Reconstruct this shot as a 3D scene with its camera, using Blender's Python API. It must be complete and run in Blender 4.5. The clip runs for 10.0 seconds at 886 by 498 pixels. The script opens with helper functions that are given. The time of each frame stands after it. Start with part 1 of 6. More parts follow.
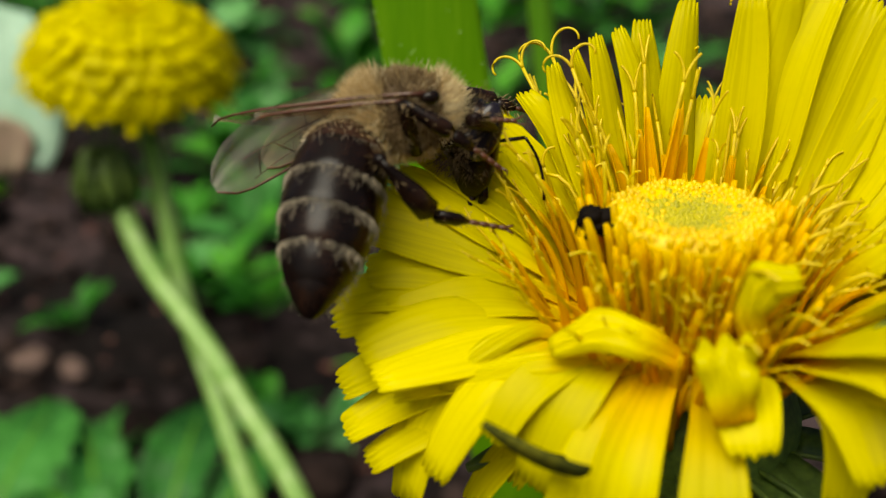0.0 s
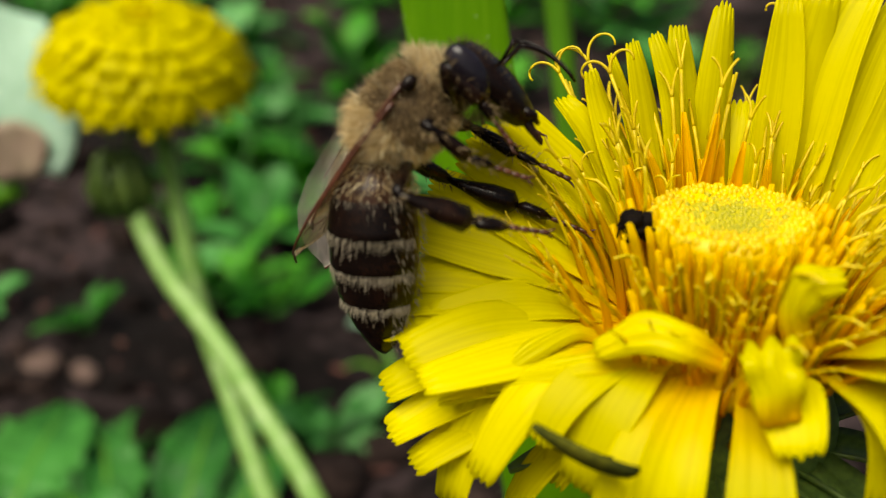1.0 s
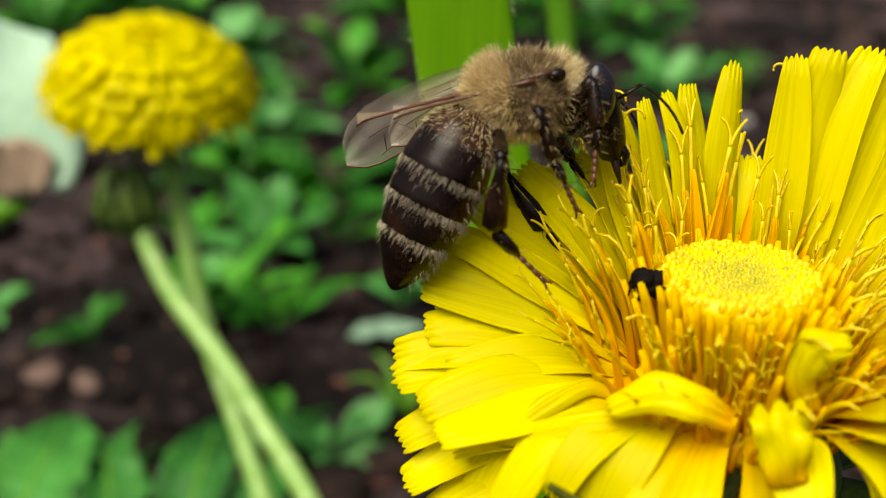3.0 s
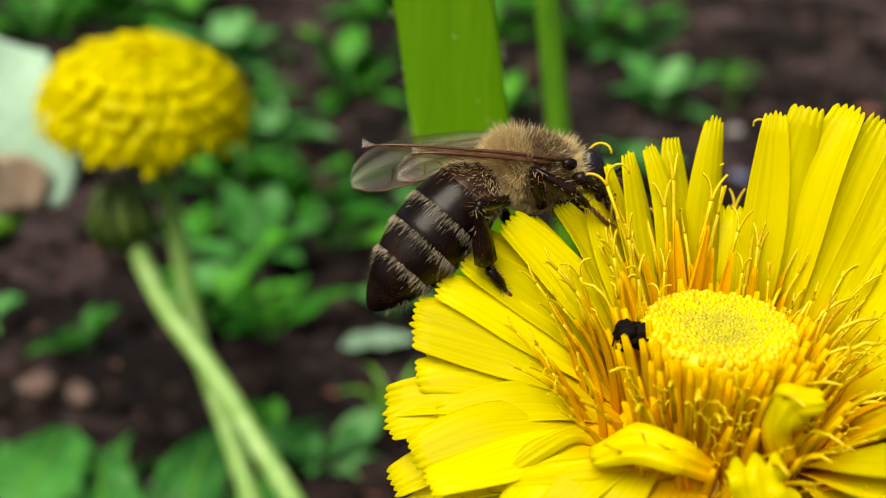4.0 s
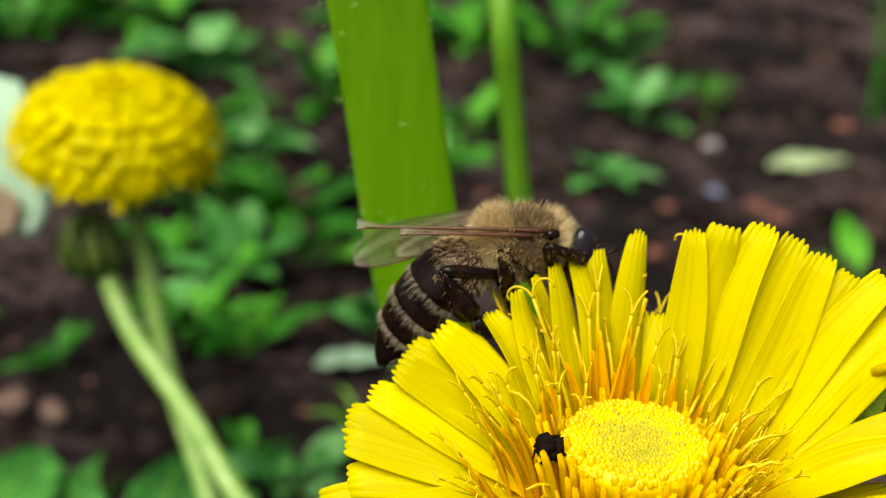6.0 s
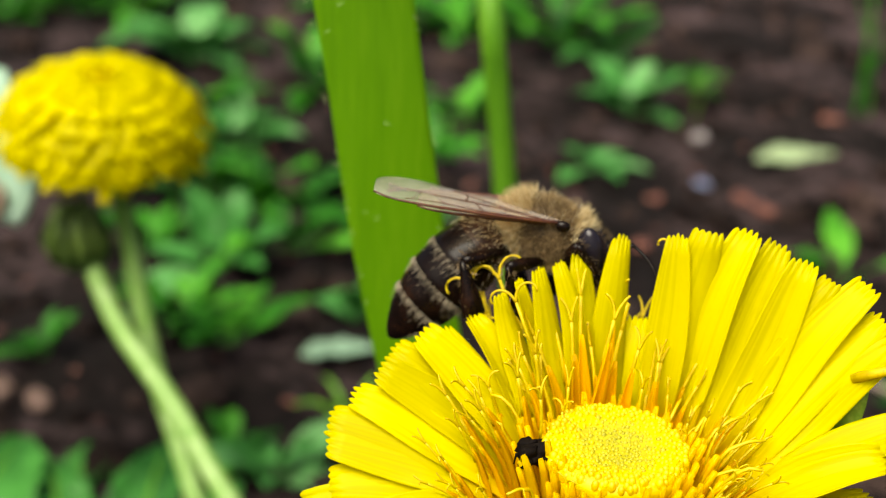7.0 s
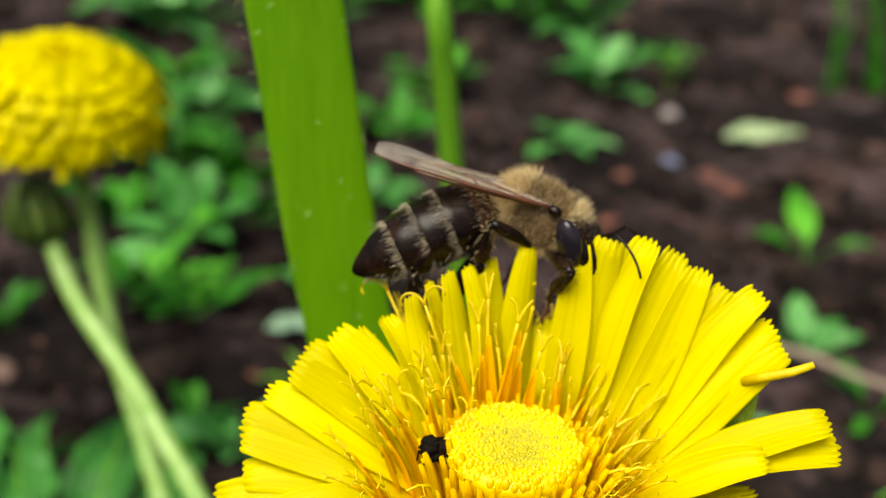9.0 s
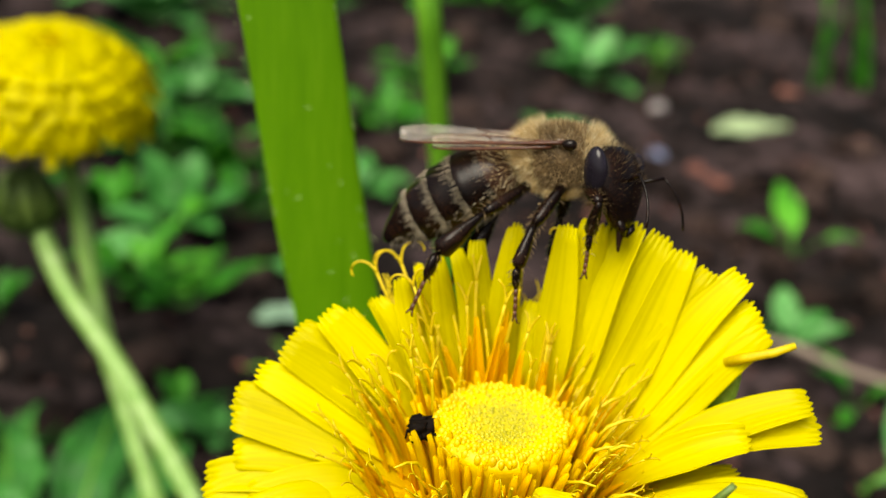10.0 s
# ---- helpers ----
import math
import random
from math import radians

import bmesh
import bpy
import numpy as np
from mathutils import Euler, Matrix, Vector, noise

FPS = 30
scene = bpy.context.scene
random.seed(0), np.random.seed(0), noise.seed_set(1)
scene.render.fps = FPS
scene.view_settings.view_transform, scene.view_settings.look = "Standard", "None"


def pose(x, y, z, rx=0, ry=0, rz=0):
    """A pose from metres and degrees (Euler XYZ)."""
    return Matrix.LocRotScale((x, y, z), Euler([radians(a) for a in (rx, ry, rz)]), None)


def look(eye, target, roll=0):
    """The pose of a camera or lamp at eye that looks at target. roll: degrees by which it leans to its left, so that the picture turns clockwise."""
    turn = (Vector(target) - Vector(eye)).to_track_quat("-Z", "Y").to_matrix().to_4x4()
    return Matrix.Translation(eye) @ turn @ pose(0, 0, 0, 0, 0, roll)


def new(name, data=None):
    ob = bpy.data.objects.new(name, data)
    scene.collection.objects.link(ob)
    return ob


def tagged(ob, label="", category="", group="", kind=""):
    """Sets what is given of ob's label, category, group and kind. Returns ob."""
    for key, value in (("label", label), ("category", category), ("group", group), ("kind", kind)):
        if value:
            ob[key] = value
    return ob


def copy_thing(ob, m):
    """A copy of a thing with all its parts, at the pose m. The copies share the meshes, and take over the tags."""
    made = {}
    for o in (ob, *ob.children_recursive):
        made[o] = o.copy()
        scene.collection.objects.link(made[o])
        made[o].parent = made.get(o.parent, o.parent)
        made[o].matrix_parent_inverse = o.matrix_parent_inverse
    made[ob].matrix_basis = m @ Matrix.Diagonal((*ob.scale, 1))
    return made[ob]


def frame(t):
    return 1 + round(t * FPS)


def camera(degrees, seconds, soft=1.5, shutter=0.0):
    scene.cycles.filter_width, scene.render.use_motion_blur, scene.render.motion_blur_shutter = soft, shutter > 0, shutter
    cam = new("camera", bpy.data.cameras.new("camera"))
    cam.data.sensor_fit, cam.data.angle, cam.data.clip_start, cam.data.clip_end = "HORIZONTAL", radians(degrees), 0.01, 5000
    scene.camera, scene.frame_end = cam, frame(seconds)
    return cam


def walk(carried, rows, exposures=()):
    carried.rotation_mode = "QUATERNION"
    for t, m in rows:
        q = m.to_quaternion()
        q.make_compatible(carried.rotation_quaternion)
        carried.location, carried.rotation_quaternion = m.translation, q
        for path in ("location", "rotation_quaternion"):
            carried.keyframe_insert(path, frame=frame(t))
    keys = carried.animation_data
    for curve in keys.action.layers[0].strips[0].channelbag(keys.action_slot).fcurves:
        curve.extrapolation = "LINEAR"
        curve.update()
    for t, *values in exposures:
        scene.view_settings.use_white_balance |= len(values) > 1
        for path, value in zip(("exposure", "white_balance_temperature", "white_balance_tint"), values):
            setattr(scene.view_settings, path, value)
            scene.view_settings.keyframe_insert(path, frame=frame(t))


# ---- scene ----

cam = camera(44.36, 10.0, soft=1.1)
PATH = [
    (0.0, (0.00009, 0.00002, 0.10506), (-0.00009, 0.09083, 0.06318), 0.00),
    (0.5, (-0.00108, -0.00006, 0.10593), (-0.00114, 0.09074, 0.06404), -0.30),
    (1.0, (-0.00163, -0.00042, 0.10539), (-0.00185, 0.09045, 0.06363), -0.25),
    (1.5, (-0.00334, 0.00045, 0.10628), (-0.00321, 0.09123, 0.06434), 0.15),
    (2.0, (-0.00256, 0.00048, 0.10725), (-0.00271, 0.09127, 0.06534), -0.10),
    (2.5, (-0.00246, -0.00011, 0.10747), (-0.00253, 0.09078, 0.06576), 0.07),
    (4.0, (-0.00241, -0.00117, 0.11065), (-0.00157, 0.08978, 0.06908), 0.57),
    (4.5, (-0.00299, -0.00179, 0.11232), (-0.00157, 0.08910, 0.07064), 0.89),
    (5.0, (-0.00155, -0.00191, 0.11301), (-0.00005, 0.08899, 0.07134), 0.86),
    (5.5, (-0.00044, -0.00133, 0.11593), (0.00133, 0.08944, 0.07400), 1.15),
    (7.0, (0.00025, -0.00049, 0.11728), (0.00348, 0.08966, 0.07411), 2.28),
    (7.5, (-0.00075, -0.00093, 0.11952), (0.00323, 0.08868, 0.07531), 2.85),
    (8.0, (0.00155, -0.00163, 0.11845), (0.00578, 0.08779, 0.07389), 2.90),
    (8.5, (0.00340, -0.00201, 0.11881), (0.00783, 0.08710, 0.07364), 3.15),
    (9.0, (0.00355, -0.00165, 0.11999), (0.00858, 0.08711, 0.07422), 3.49),
    (9.5, (0.00350, -0.00177, 0.12041), (0.00904, 0.08682, 0.07435), 3.80),
    (10.0, (0.00350, -0.00258, 0.11979), (0.00965, 0.08590, 0.07360), 4.03),
]
walk(cam, [(t, look(eye, target, roll)) for t, eye, target, roll in PATH], exposures=((0.0, -0.06, 7200, 2), (2.5, 0.36, 7200, 4), (5.0, 0.22, 7200, 3), (7.5, 0.50, 7200, 4), (10.0, 0.37, 7100, 4)))
cam.data.dof.use_dof = True
cam.data.dof.focus_distance = 0.0487
cam.data.dof.aperture_fstop = 41.0

# ---- world and light: a bright overcast day ----
world = bpy.data.worlds.new("sky")
scene.world = world
world.use_nodes = True
wn = world.node_tree.nodes
wn.clear()
sky = wn.new("ShaderNodeTexSky")
sky.sky_type = "NISHITA"
sky.sun_disc = False
sky.sun_elevation = radians(62)
sky.sun_rotation = radians(216)
sky.dust_density = 7.0
sky.air_density = 0.8
bg = wn.new("ShaderNodeBackground")
bg.inputs["Strength"].default_value = 0.10
wo = wn.new("ShaderNodeOutputWorld")
world.node_tree.links.new(sky.outputs[0], bg.inputs[0])
world.node_tree.links.new(bg.outputs[0], wo.inputs[0])
sun_data = bpy.data.lights.new("sun", "SUN")
sun_data.energy = 3.5
sun_data.angle = radians(45)
sun_data.color = (1.0, 0.97, 0.92)
sun = new("sun", sun_data)
sun.matrix_world = look((-0.27, -0.32, 0.95), (0, 0.05, 0.08))


# ---- materials ----
def material(name, base, dark=None, light=None, rough=0.5, scale=400.0, fine=3000.0, bump=0.15, translucent=0.0, spec=0.4,
             uv_streak=0.0, metallic=0.0, sheen=0.0, island=0.0, stretch=(1, 1, 1), depth=0.0002, spread=0.2):
    """A surface with colour variation at two scales, fine relief and, for thin plant parts, light through it."""
    m = bpy.data.materials.new(name)
    m.use_nodes = True
    nt = m.node_tree
    n, link = nt.nodes, nt.links.new
    bsdf, out = n["Principled BSDF"], n["Material Output"]
    dark = dark or tuple(c * 0.6 for c in base)
    light = light or tuple(min(1, c * 1.25 + 0.01) for c in base)
    tc = n.new("ShaderNodeTexCoord")
    mp = n.new("ShaderNodeMapping")
    mp.inputs["Scale"].default_value = stretch
    link(tc.outputs["UV" if uv_streak else "Object"], mp.inputs["Vector"])
    big = n.new("ShaderNodeTexNoise")
    big.inputs["Scale"].default_value = scale
    big.inputs["Detail"].default_value = 4
    small = n.new("ShaderNodeTexNoise")
    small.inputs["Scale"].default_value = fine
    small.inputs["Detail"].default_value = 3
    link(mp.outputs[0], big.inputs["Vector"])
    link(mp.outputs[0], small.inputs["Vector"])
    mean = n.new("ShaderNodeMath")
    mean.operation = "MULTIPLY_ADD"
    mean.inputs[1].default_value = 0.4
    link(small.outputs[0], mean.inputs[0])
    lower = n.new("ShaderNodeMath")
    lower.operation = "MULTIPLY"
    lower.inputs[1].default_value = 0.6
    link(big.outputs[0], lower.inputs[0])
    link(lower.outputs[0], mean.inputs[2])
    value = mean.outputs[0]
    if island:
        info = n.new("ShaderNodeObjectInfo")
        geo = n.new("ShaderNodeNewGeometry")
        add = n.new("ShaderNodeMath")
        link(info.outputs["Random"], add.inputs[0])
        link(geo.outputs["Random Per Island"], add.inputs[1])
        mad = n.new("ShaderNodeMath")
        mad.operation = "MULTIPLY_ADD"
        mad.inputs[1].default_value = island
        link(add.outputs[0], mad.inputs[0])
        link(value, mad.inputs[2])
        sub = n.new("ShaderNodeMath")
        sub.operation = "SUBTRACT"
        sub.inputs[1].default_value = island
        link(mad.outputs[0], sub.inputs[0])
        value = sub.outputs[0]
    ramp = n.new("ShaderNodeValToRGB")
    e = ramp.color_ramp.elements
    e[0].position, e[0].color = 0.5 - spread, (*dark, 1)
    e[1].position, e[1].color = 0.5 + spread, (*light, 1)
    mid = ramp.color_ramp.elements.new(0.5)
    mid.color = (*base, 1)
    link(value, ramp.inputs[0])
    link(ramp.outputs[0], bsdf.inputs["Base Color"])
    bsdf.inputs["Roughness"].default_value = rough
    bsdf.inputs["Metallic"].default_value = metallic
    bsdf.inputs["Specular IOR Level"].default_value = spec
    bsdf.inputs["Sheen Weight"].default_value = sheen
    if bump:
        b = n.new("ShaderNodeBump")
        b.inputs["Strength"].default_value = bump
        b.inputs["Distance"].default_value = depth
        link(mean.outputs[0], b.inputs["Height"])
        link(b.outputs[0], bsdf.inputs["Normal"])
    if translucent:
        tr = n.new("ShaderNodeBsdfTranslucent")
        link(ramp.outputs[0], tr.inputs[0])
        mix = n.new("ShaderNodeMixShader")
        mix.inputs[0].default_value = translucent
        link(bsdf.outputs[0], mix.inputs[1])
        link(tr.outputs[0], mix.inputs[2])
        link(mix.outputs[0], out.inputs[0])
    return m


def petal_material(name, tip, base, streak):
    """Yellow petal: deeper orange towards the base, fine streaks along its length, light through it."""
    m = bpy.data.materials.new(name)
    m.use_nodes = True
    nt = m.node_tree
    n, link = nt.nodes, nt.links.new
    bsdf, out = n["Principled BSDF"], n["Material Output"]
    tc = n.new("ShaderNodeTexCoord")
    sep = n.new("ShaderNodeSeparateXYZ")
    link(tc.outputs["UV"], sep.inputs[0])
    mp = n.new("ShaderNodeMapping")
    mp.inputs["Scale"].default_value = (14, 1.1, 1)
    link(tc.outputs["UV"], mp.inputs[0])
    info = n.new("ShaderNodeObjectInfo")
    link(info.outputs["Random"], mp.inputs["Location"])
    noise_a = n.new("ShaderNodeTexNoise")
    noise_a.inputs["Scale"].default_value = 1.0
    noise_a.inputs["Detail"].default_value = 3
    link(mp.outputs[0], noise_a.inputs["Vector"])
    along = n.new("ShaderNodeValToRGB")
    e = along.color_ramp.elements
    e[0].position, e[0].color = 0.05, (*base, 1)
    e[1].position, e[1].color = 0.42, (*tip, 1)
    link(sep.outputs[1], along.inputs[0])
    lines = n.new("ShaderNodeValToRGB")
    e = lines.color_ramp.elements
    e[0].position, e[0].color = 0.36, (*streak, 1)
    e[1].position, e[1].color = 0.52, (1, 1, 1, 1)
    link(noise_a.outputs[0], lines.inputs[0])
    mul = n.new("ShaderNodeMix")
    mul.data_type, mul.blend_type = "RGBA", "MULTIPLY"
    mul.inputs["Factor"].default_value = 0.4
    link(along.outputs[0], mul.inputs[6])
    link(lines.outputs[0], mul.inputs[7])
    hue = n.new("ShaderNodeHueSaturation")
    vary = n.new("ShaderNodeMapRange")
    vary.inputs["To Min"].default_value, vary.inputs["To Max"].default_value = 0.86, 1.06
    link(info.outputs["Random"], vary.inputs[0])
    link(vary.outputs[0], hue.inputs["Value"])
    link(mul.outputs[2], hue.inputs["Color"])
    link(hue.outputs[0], bsdf.inputs["Base Color"])
    bsdf.inputs["Roughness"].default_value = 0.5
    bsdf.inputs["Specular IOR Level"].default_value = 0.16
    b = n.new("ShaderNodeBump")
    b.inputs["Strength"].default_value = 0.35
    b.inputs["Distance"].default_value = 0.00008
    link(noise_a.outputs[0], b.inputs["Height"])
    link(b.outputs[0], bsdf.inputs["Normal"])
    tr = n.new("ShaderNodeBsdfTranslucent")
    link(hue.outputs[0], tr.inputs[0])
    mix = n.new("ShaderNodeMixShader")
    mix.inputs[0].default_value = 0.48
    link(bsdf.outputs[0], mix.inputs[1])
    link(tr.outputs[0], mix.inputs[2])
    link(mix.outputs[0], out.inputs[0])
    return m


PETAL = petal_material("petal_yellow", (0.83, 0.745, 0.0), (0.90, 0.56, 0.0), (0.78, 0.76, 0.3))
FLORET = petal_material("floret_orange", (0.88, 0.55, 0.0), (0.88, 0.40, 0.0), (0.85, 0.7, 0.4))
COLUMN = petal_material("column_orange", (0.92, 0.64, 0.0), (0.92, 0.52, 0.0), (0.9, 0.78, 0.4))
STYLE = material("style_yellow", (0.68, 0.51, 0.004), (0.55, 0.37, 0.003), (0.80, 0.64, 0.01), rough=0.5, scale=900, fine=6000, bump=0.3, depth=0.00003, translucent=0.15)
BUDS = material("disc_bud_yellow", (0.65, 0.44, 0.0), (0.54, 0.33, 0.0), (0.73, 0.53, 0.0), rough=0.5, scale=500, fine=5000, bump=0.3, depth=0.00004, island=0.12)
BUDS_GREEN = material("disc_bud_green", (0.40, 0.36, 0.01), (0.26, 0.25, 0.01), (0.52, 0.44, 0.008), rough=0.5, scale=500, fine=5000, bump=0.3, depth=0.00004, island=0.12)
BRACT = material("bract_green", (0.10, 0.17, 0.03), (0.03, 0.05, 0.015), (0.2, 0.28, 0.05), rough=0.45, scale=300, fine=3000, translucent=0.15)
STEM_PALE = material("stem_pale_green", (0.23, 0.42, 0.09), (0.11, 0.27, 0.03), (0.46, 0.63, 0.28), rough=0.4, scale=120, fine=900, stretch=(4, 4, 0.4), translucent=0.15)
STEM_GREEN = material("stem_green", (0.12, 0.33, 0.015), (0.07, 0.22, 0.01), (0.20, 0.42, 0.04), rough=0.4, scale=120, fine=900, stretch=(4, 4, 0.4), translucent=0.15)
BLADE = material("blade_green", (0.165, 0.42, 0.006), (0.12, 0.33, 0.004), (0.23, 0.50, 0.012), rough=0.4, scale=90, fine=700, stretch=(6, 6, 0.35), translucent=0.4, depth=0.0001, bump=0.3)
BRACT_LIGHT = material("bract_light_green", (0.20, 0.34, 0.03), (0.06, 0.14, 0.01), (0.36, 0.48, 0.08), rough=0.45, scale=300, fine=3000, translucent=0.25)
BRACT_DARK = material("bract_dark", (0.035, 0.04, 0.006), (0.008, 0.01, 0.002), (0.14, 0.13, 0.01), rough=0.85, spec=0.05, scale=300, fine=3000)
BLADE_HAIR = material("blade_hair", (0.55, 0.68, 0.3), rough=0.5, bump=0)
LEAF = material("weed_leaf_green", (0.032, 0.21, 0.010), (0.007, 0.07, 0.003), (0.13, 0.46, 0.035), spec=0.25, rough=0.5, scale=120, fine=900, translucent=0.3, island=0.25)
LEAF_MINT = material("weed_leaf_mint", (0.075, 0.30, 0.06), (0.025, 0.15, 0.018), (0.24, 0.50, 0.20), spec=0.3, rough=0.42, scale=120, fine=900, translucent=0.3, island=0.2)
LEAF_LOW = material("dandelion_leaf_green", (0.020, 0.12, 0.016), (0.006, 0.05, 0.005), (0.06, 0.26, 0.04), spec=0.25, rough=0.5, scale=120, fine=900, translucent=0.25, island=0.25)
LEAF_PALE = material("pale_leaf", (0.42, 0.64, 0.48), (0.30, 0.50, 0.34), (0.56, 0.72, 0.58), rough=0.5, scale=40, fine=500, translucent=0.3)
PINK = material("pink_leaf_base", (0.34, 0.25, 0.18), (0.22, 0.21, 0.13), (0.44, 0.30, 0.24), rough=0.5, scale=80, fine=500)
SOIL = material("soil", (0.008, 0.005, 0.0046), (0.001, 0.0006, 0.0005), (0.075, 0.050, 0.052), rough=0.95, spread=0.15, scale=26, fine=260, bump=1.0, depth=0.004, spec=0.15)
CLOD = material("soil_clod", (0.026, 0.0155, 0.013), (0.004, 0.002, 0.0016), (0.12, 0.078, 0.068), rough=0.95, scale=90, fine=700, bump=0.8, depth=0.001, island=0.3, spec=0.15)
LITTER = material("dry_litter", (0.18, 0.065, 0.045), (0.08, 0.03, 0.024), (0.32, 0.15, 0.11), rough=0.8, scale=120, fine=900, island=0.35)


MM = 0.001


# ---- geometry helpers ----
def finish(name, bm, mats, parent=None, label="", smooth=True, m=None):
    mesh = bpy.data.meshes.new(name)
    bm.to_mesh(mesh)
    bm.free()
    for one in mats if isinstance(mats, (list, tuple)) else [mats]:
        mesh.materials.append(one)
    if smooth:
        mesh.polygons.foreach_set("use_smooth", [True] * len(mesh.polygons))
    ob = new(name, mesh)
    if parent:
        ob.parent = parent
    if m is not None:
        ob.matrix_basis = m
    if label:
        tagged(ob, label)
    return ob


def part(name, bm, mats, parent, label="", smooth=True, m=None):
    return finish(name, bm, mats, parent, label, smooth, m)


def thing(name, label, category, group="", kind="", at=(0, 0, 0)):
    ob = new(name)
    ob.empty_display_size = 0.005
    ob.location = at
    return tagged(ob, label, category, group, kind)


def bez(p0, p1, p2, t):
    return p0 * (1 - t) ** 2 + p1 * 2 * t * (1 - t) + p2 * t * t


def tube(bm, pts, radii, sides=8, mat=0, cap=True):
    """A round tapering tube along points."""
    pts = [Vector(p) for p in pts]
    rings = []
    ref = Vector((0.13, 0.29, 0.95))
    for i, p in enumerate(pts):
        d = (pts[min(i + 1, len(pts) - 1)] - pts[max(i - 1, 0)]).normalized()
        if abs(d.dot(ref)) > 0.98:
            ref = Vector((1, 0.1, 0))
        a = d.cross(ref).normalized()
        b = d.cross(a)
        ref = b.cross(d) if False else ref
        r = radii[i] if isinstance(radii, (list, tuple)) else radii
        rings.append([bm.verts.new(p + (a * math.cos(k * math.tau / sides) + b * math.sin(k * math.tau / sides)) * r) for k in range(sides)])
    for u, v in zip(rings, rings[1:]):
        for k in range(sides):
            bm.faces.new((u[k], u[(k + 1) % sides], v[(k + 1) % sides], v[k])).material_index = mat
    if cap:
        bm.faces.new(rings[0][::-1]).material_index = mat
        bm.faces.new(rings[-1]).material_index = mat
    return rings


def ellipsoid(bm, centre, radii, turn=None, seg=12, rings=8, mat=0, wobble=0.0, seed=0):
    """A rounded lump."""
    made = bmesh.ops.create_uvsphere(bm, u_segments=seg, v_segments=rings, radius=1)["verts"]
    for v in made:
        co = v.co.copy()
        if wobble:
            co *= 1 + wobble * noise.noise(co * 1.7 + Vector((seed * 3.1, seed * 1.7, seed)))
        co = Vector((co.x * radii[0], co.y * radii[1], co.z * radii[2]))
        if turn is not None:
            co = turn @ co
        v.co = co + Vector(centre)
    for f in {f for v in made for f in v.link_faces}:
        f.material_index = mat
    return made


def strip(bm, spine, widths, normals, across=8, cup=0.0, ridge=0.0, ridges=4, thick=0.0001, teeth=0.0, n_teeth=5, seed=0, mat=0):
    """A thin two-sided leaf or petal along a spine, with cupped cross-section, lengthwise ridges and a toothed end."""
    rnd = random.Random(seed)
    uv = bm.loops.layers.uv.verify()
    top, low = [], []
    n = len(spine)
    jag = [rnd.uniform(0.5, 1.2) for _ in range(n_teeth + 1)]
    for i, p in enumerate(spine):
        d = (spine[min(i + 1, n - 1)] - spine[max(i - 1, 0)]).normalized()
        side = d.cross(normals[i]).normalized()
        up = side.cross(d)
        row_t, row_l = [], []
        for k in range(across + 1):
            s = 2 * k / across - 1
            w = widths[i]
            q = p + side * (s * w / 2) + up * (cup * w * s * s + ridge * math.cos(s * math.pi * ridges))
            if i == n - 1 and teeth:
                ph = (s + 1) / 2 * n_teeth
                q = q + d * teeth * (abs(math.sin(ph * math.pi)) * jag[int(min(ph, n_teeth - 0.01))] - 0.5 * s * s)
            row_t.append(bm.verts.new(q))
            row_l.append(bm.verts.new(q - up * thick))
        top.append(row_t)
        low.append(row_l)

    def quad(a, b, c, e, us):
        f = bm.faces.new((a, b, c, e))
        f.material_index = mat
        for lo, u in zip(f.loops, us):
            lo[uv].uv = u

    for i in range(n - 1):
        v0, v1 = i / (n - 1), (i + 1) / (n - 1)
        for k in range(across):
            u0, u1 = k / across, (k + 1) / across
            quad(top[i][k], top[i][k + 1], top[i + 1][k + 1], top[i + 1][k], ((u0, v0), (u1, v0), (u1, v1), (u0, v1)))
            quad(low[i][k + 1], low[i][k], low[i + 1][k], low[i + 1][k + 1], ((u1, v0), (u0, v0), (u0, v1), (u1, v1)))
        quad(top[i][0], top[i + 1][0], low[i + 1][0], low[i][0], ((0, v0), (0, v1), (0, v1), (0, v0)))
        quad(top[i + 1][-1], top[i][-1], low[i][-1], low[i + 1][-1], ((1, v1), (1, v0), (1, v0), (1, v1)))
    for k in range(across):
        u0, u1 = k / across, (k + 1) / across
        quad(top[-1][k], top[-1][k + 1], low[-1][k + 1], low[-1][k], ((u0, 1), (u1, 1), (u1, 1), (u0, 1)))
        quad(top[0][k + 1], top[0][k], low[0][k], low[0][k + 1], ((u1, 0), (u0, 0), (u0, 0), (u1, 0)))


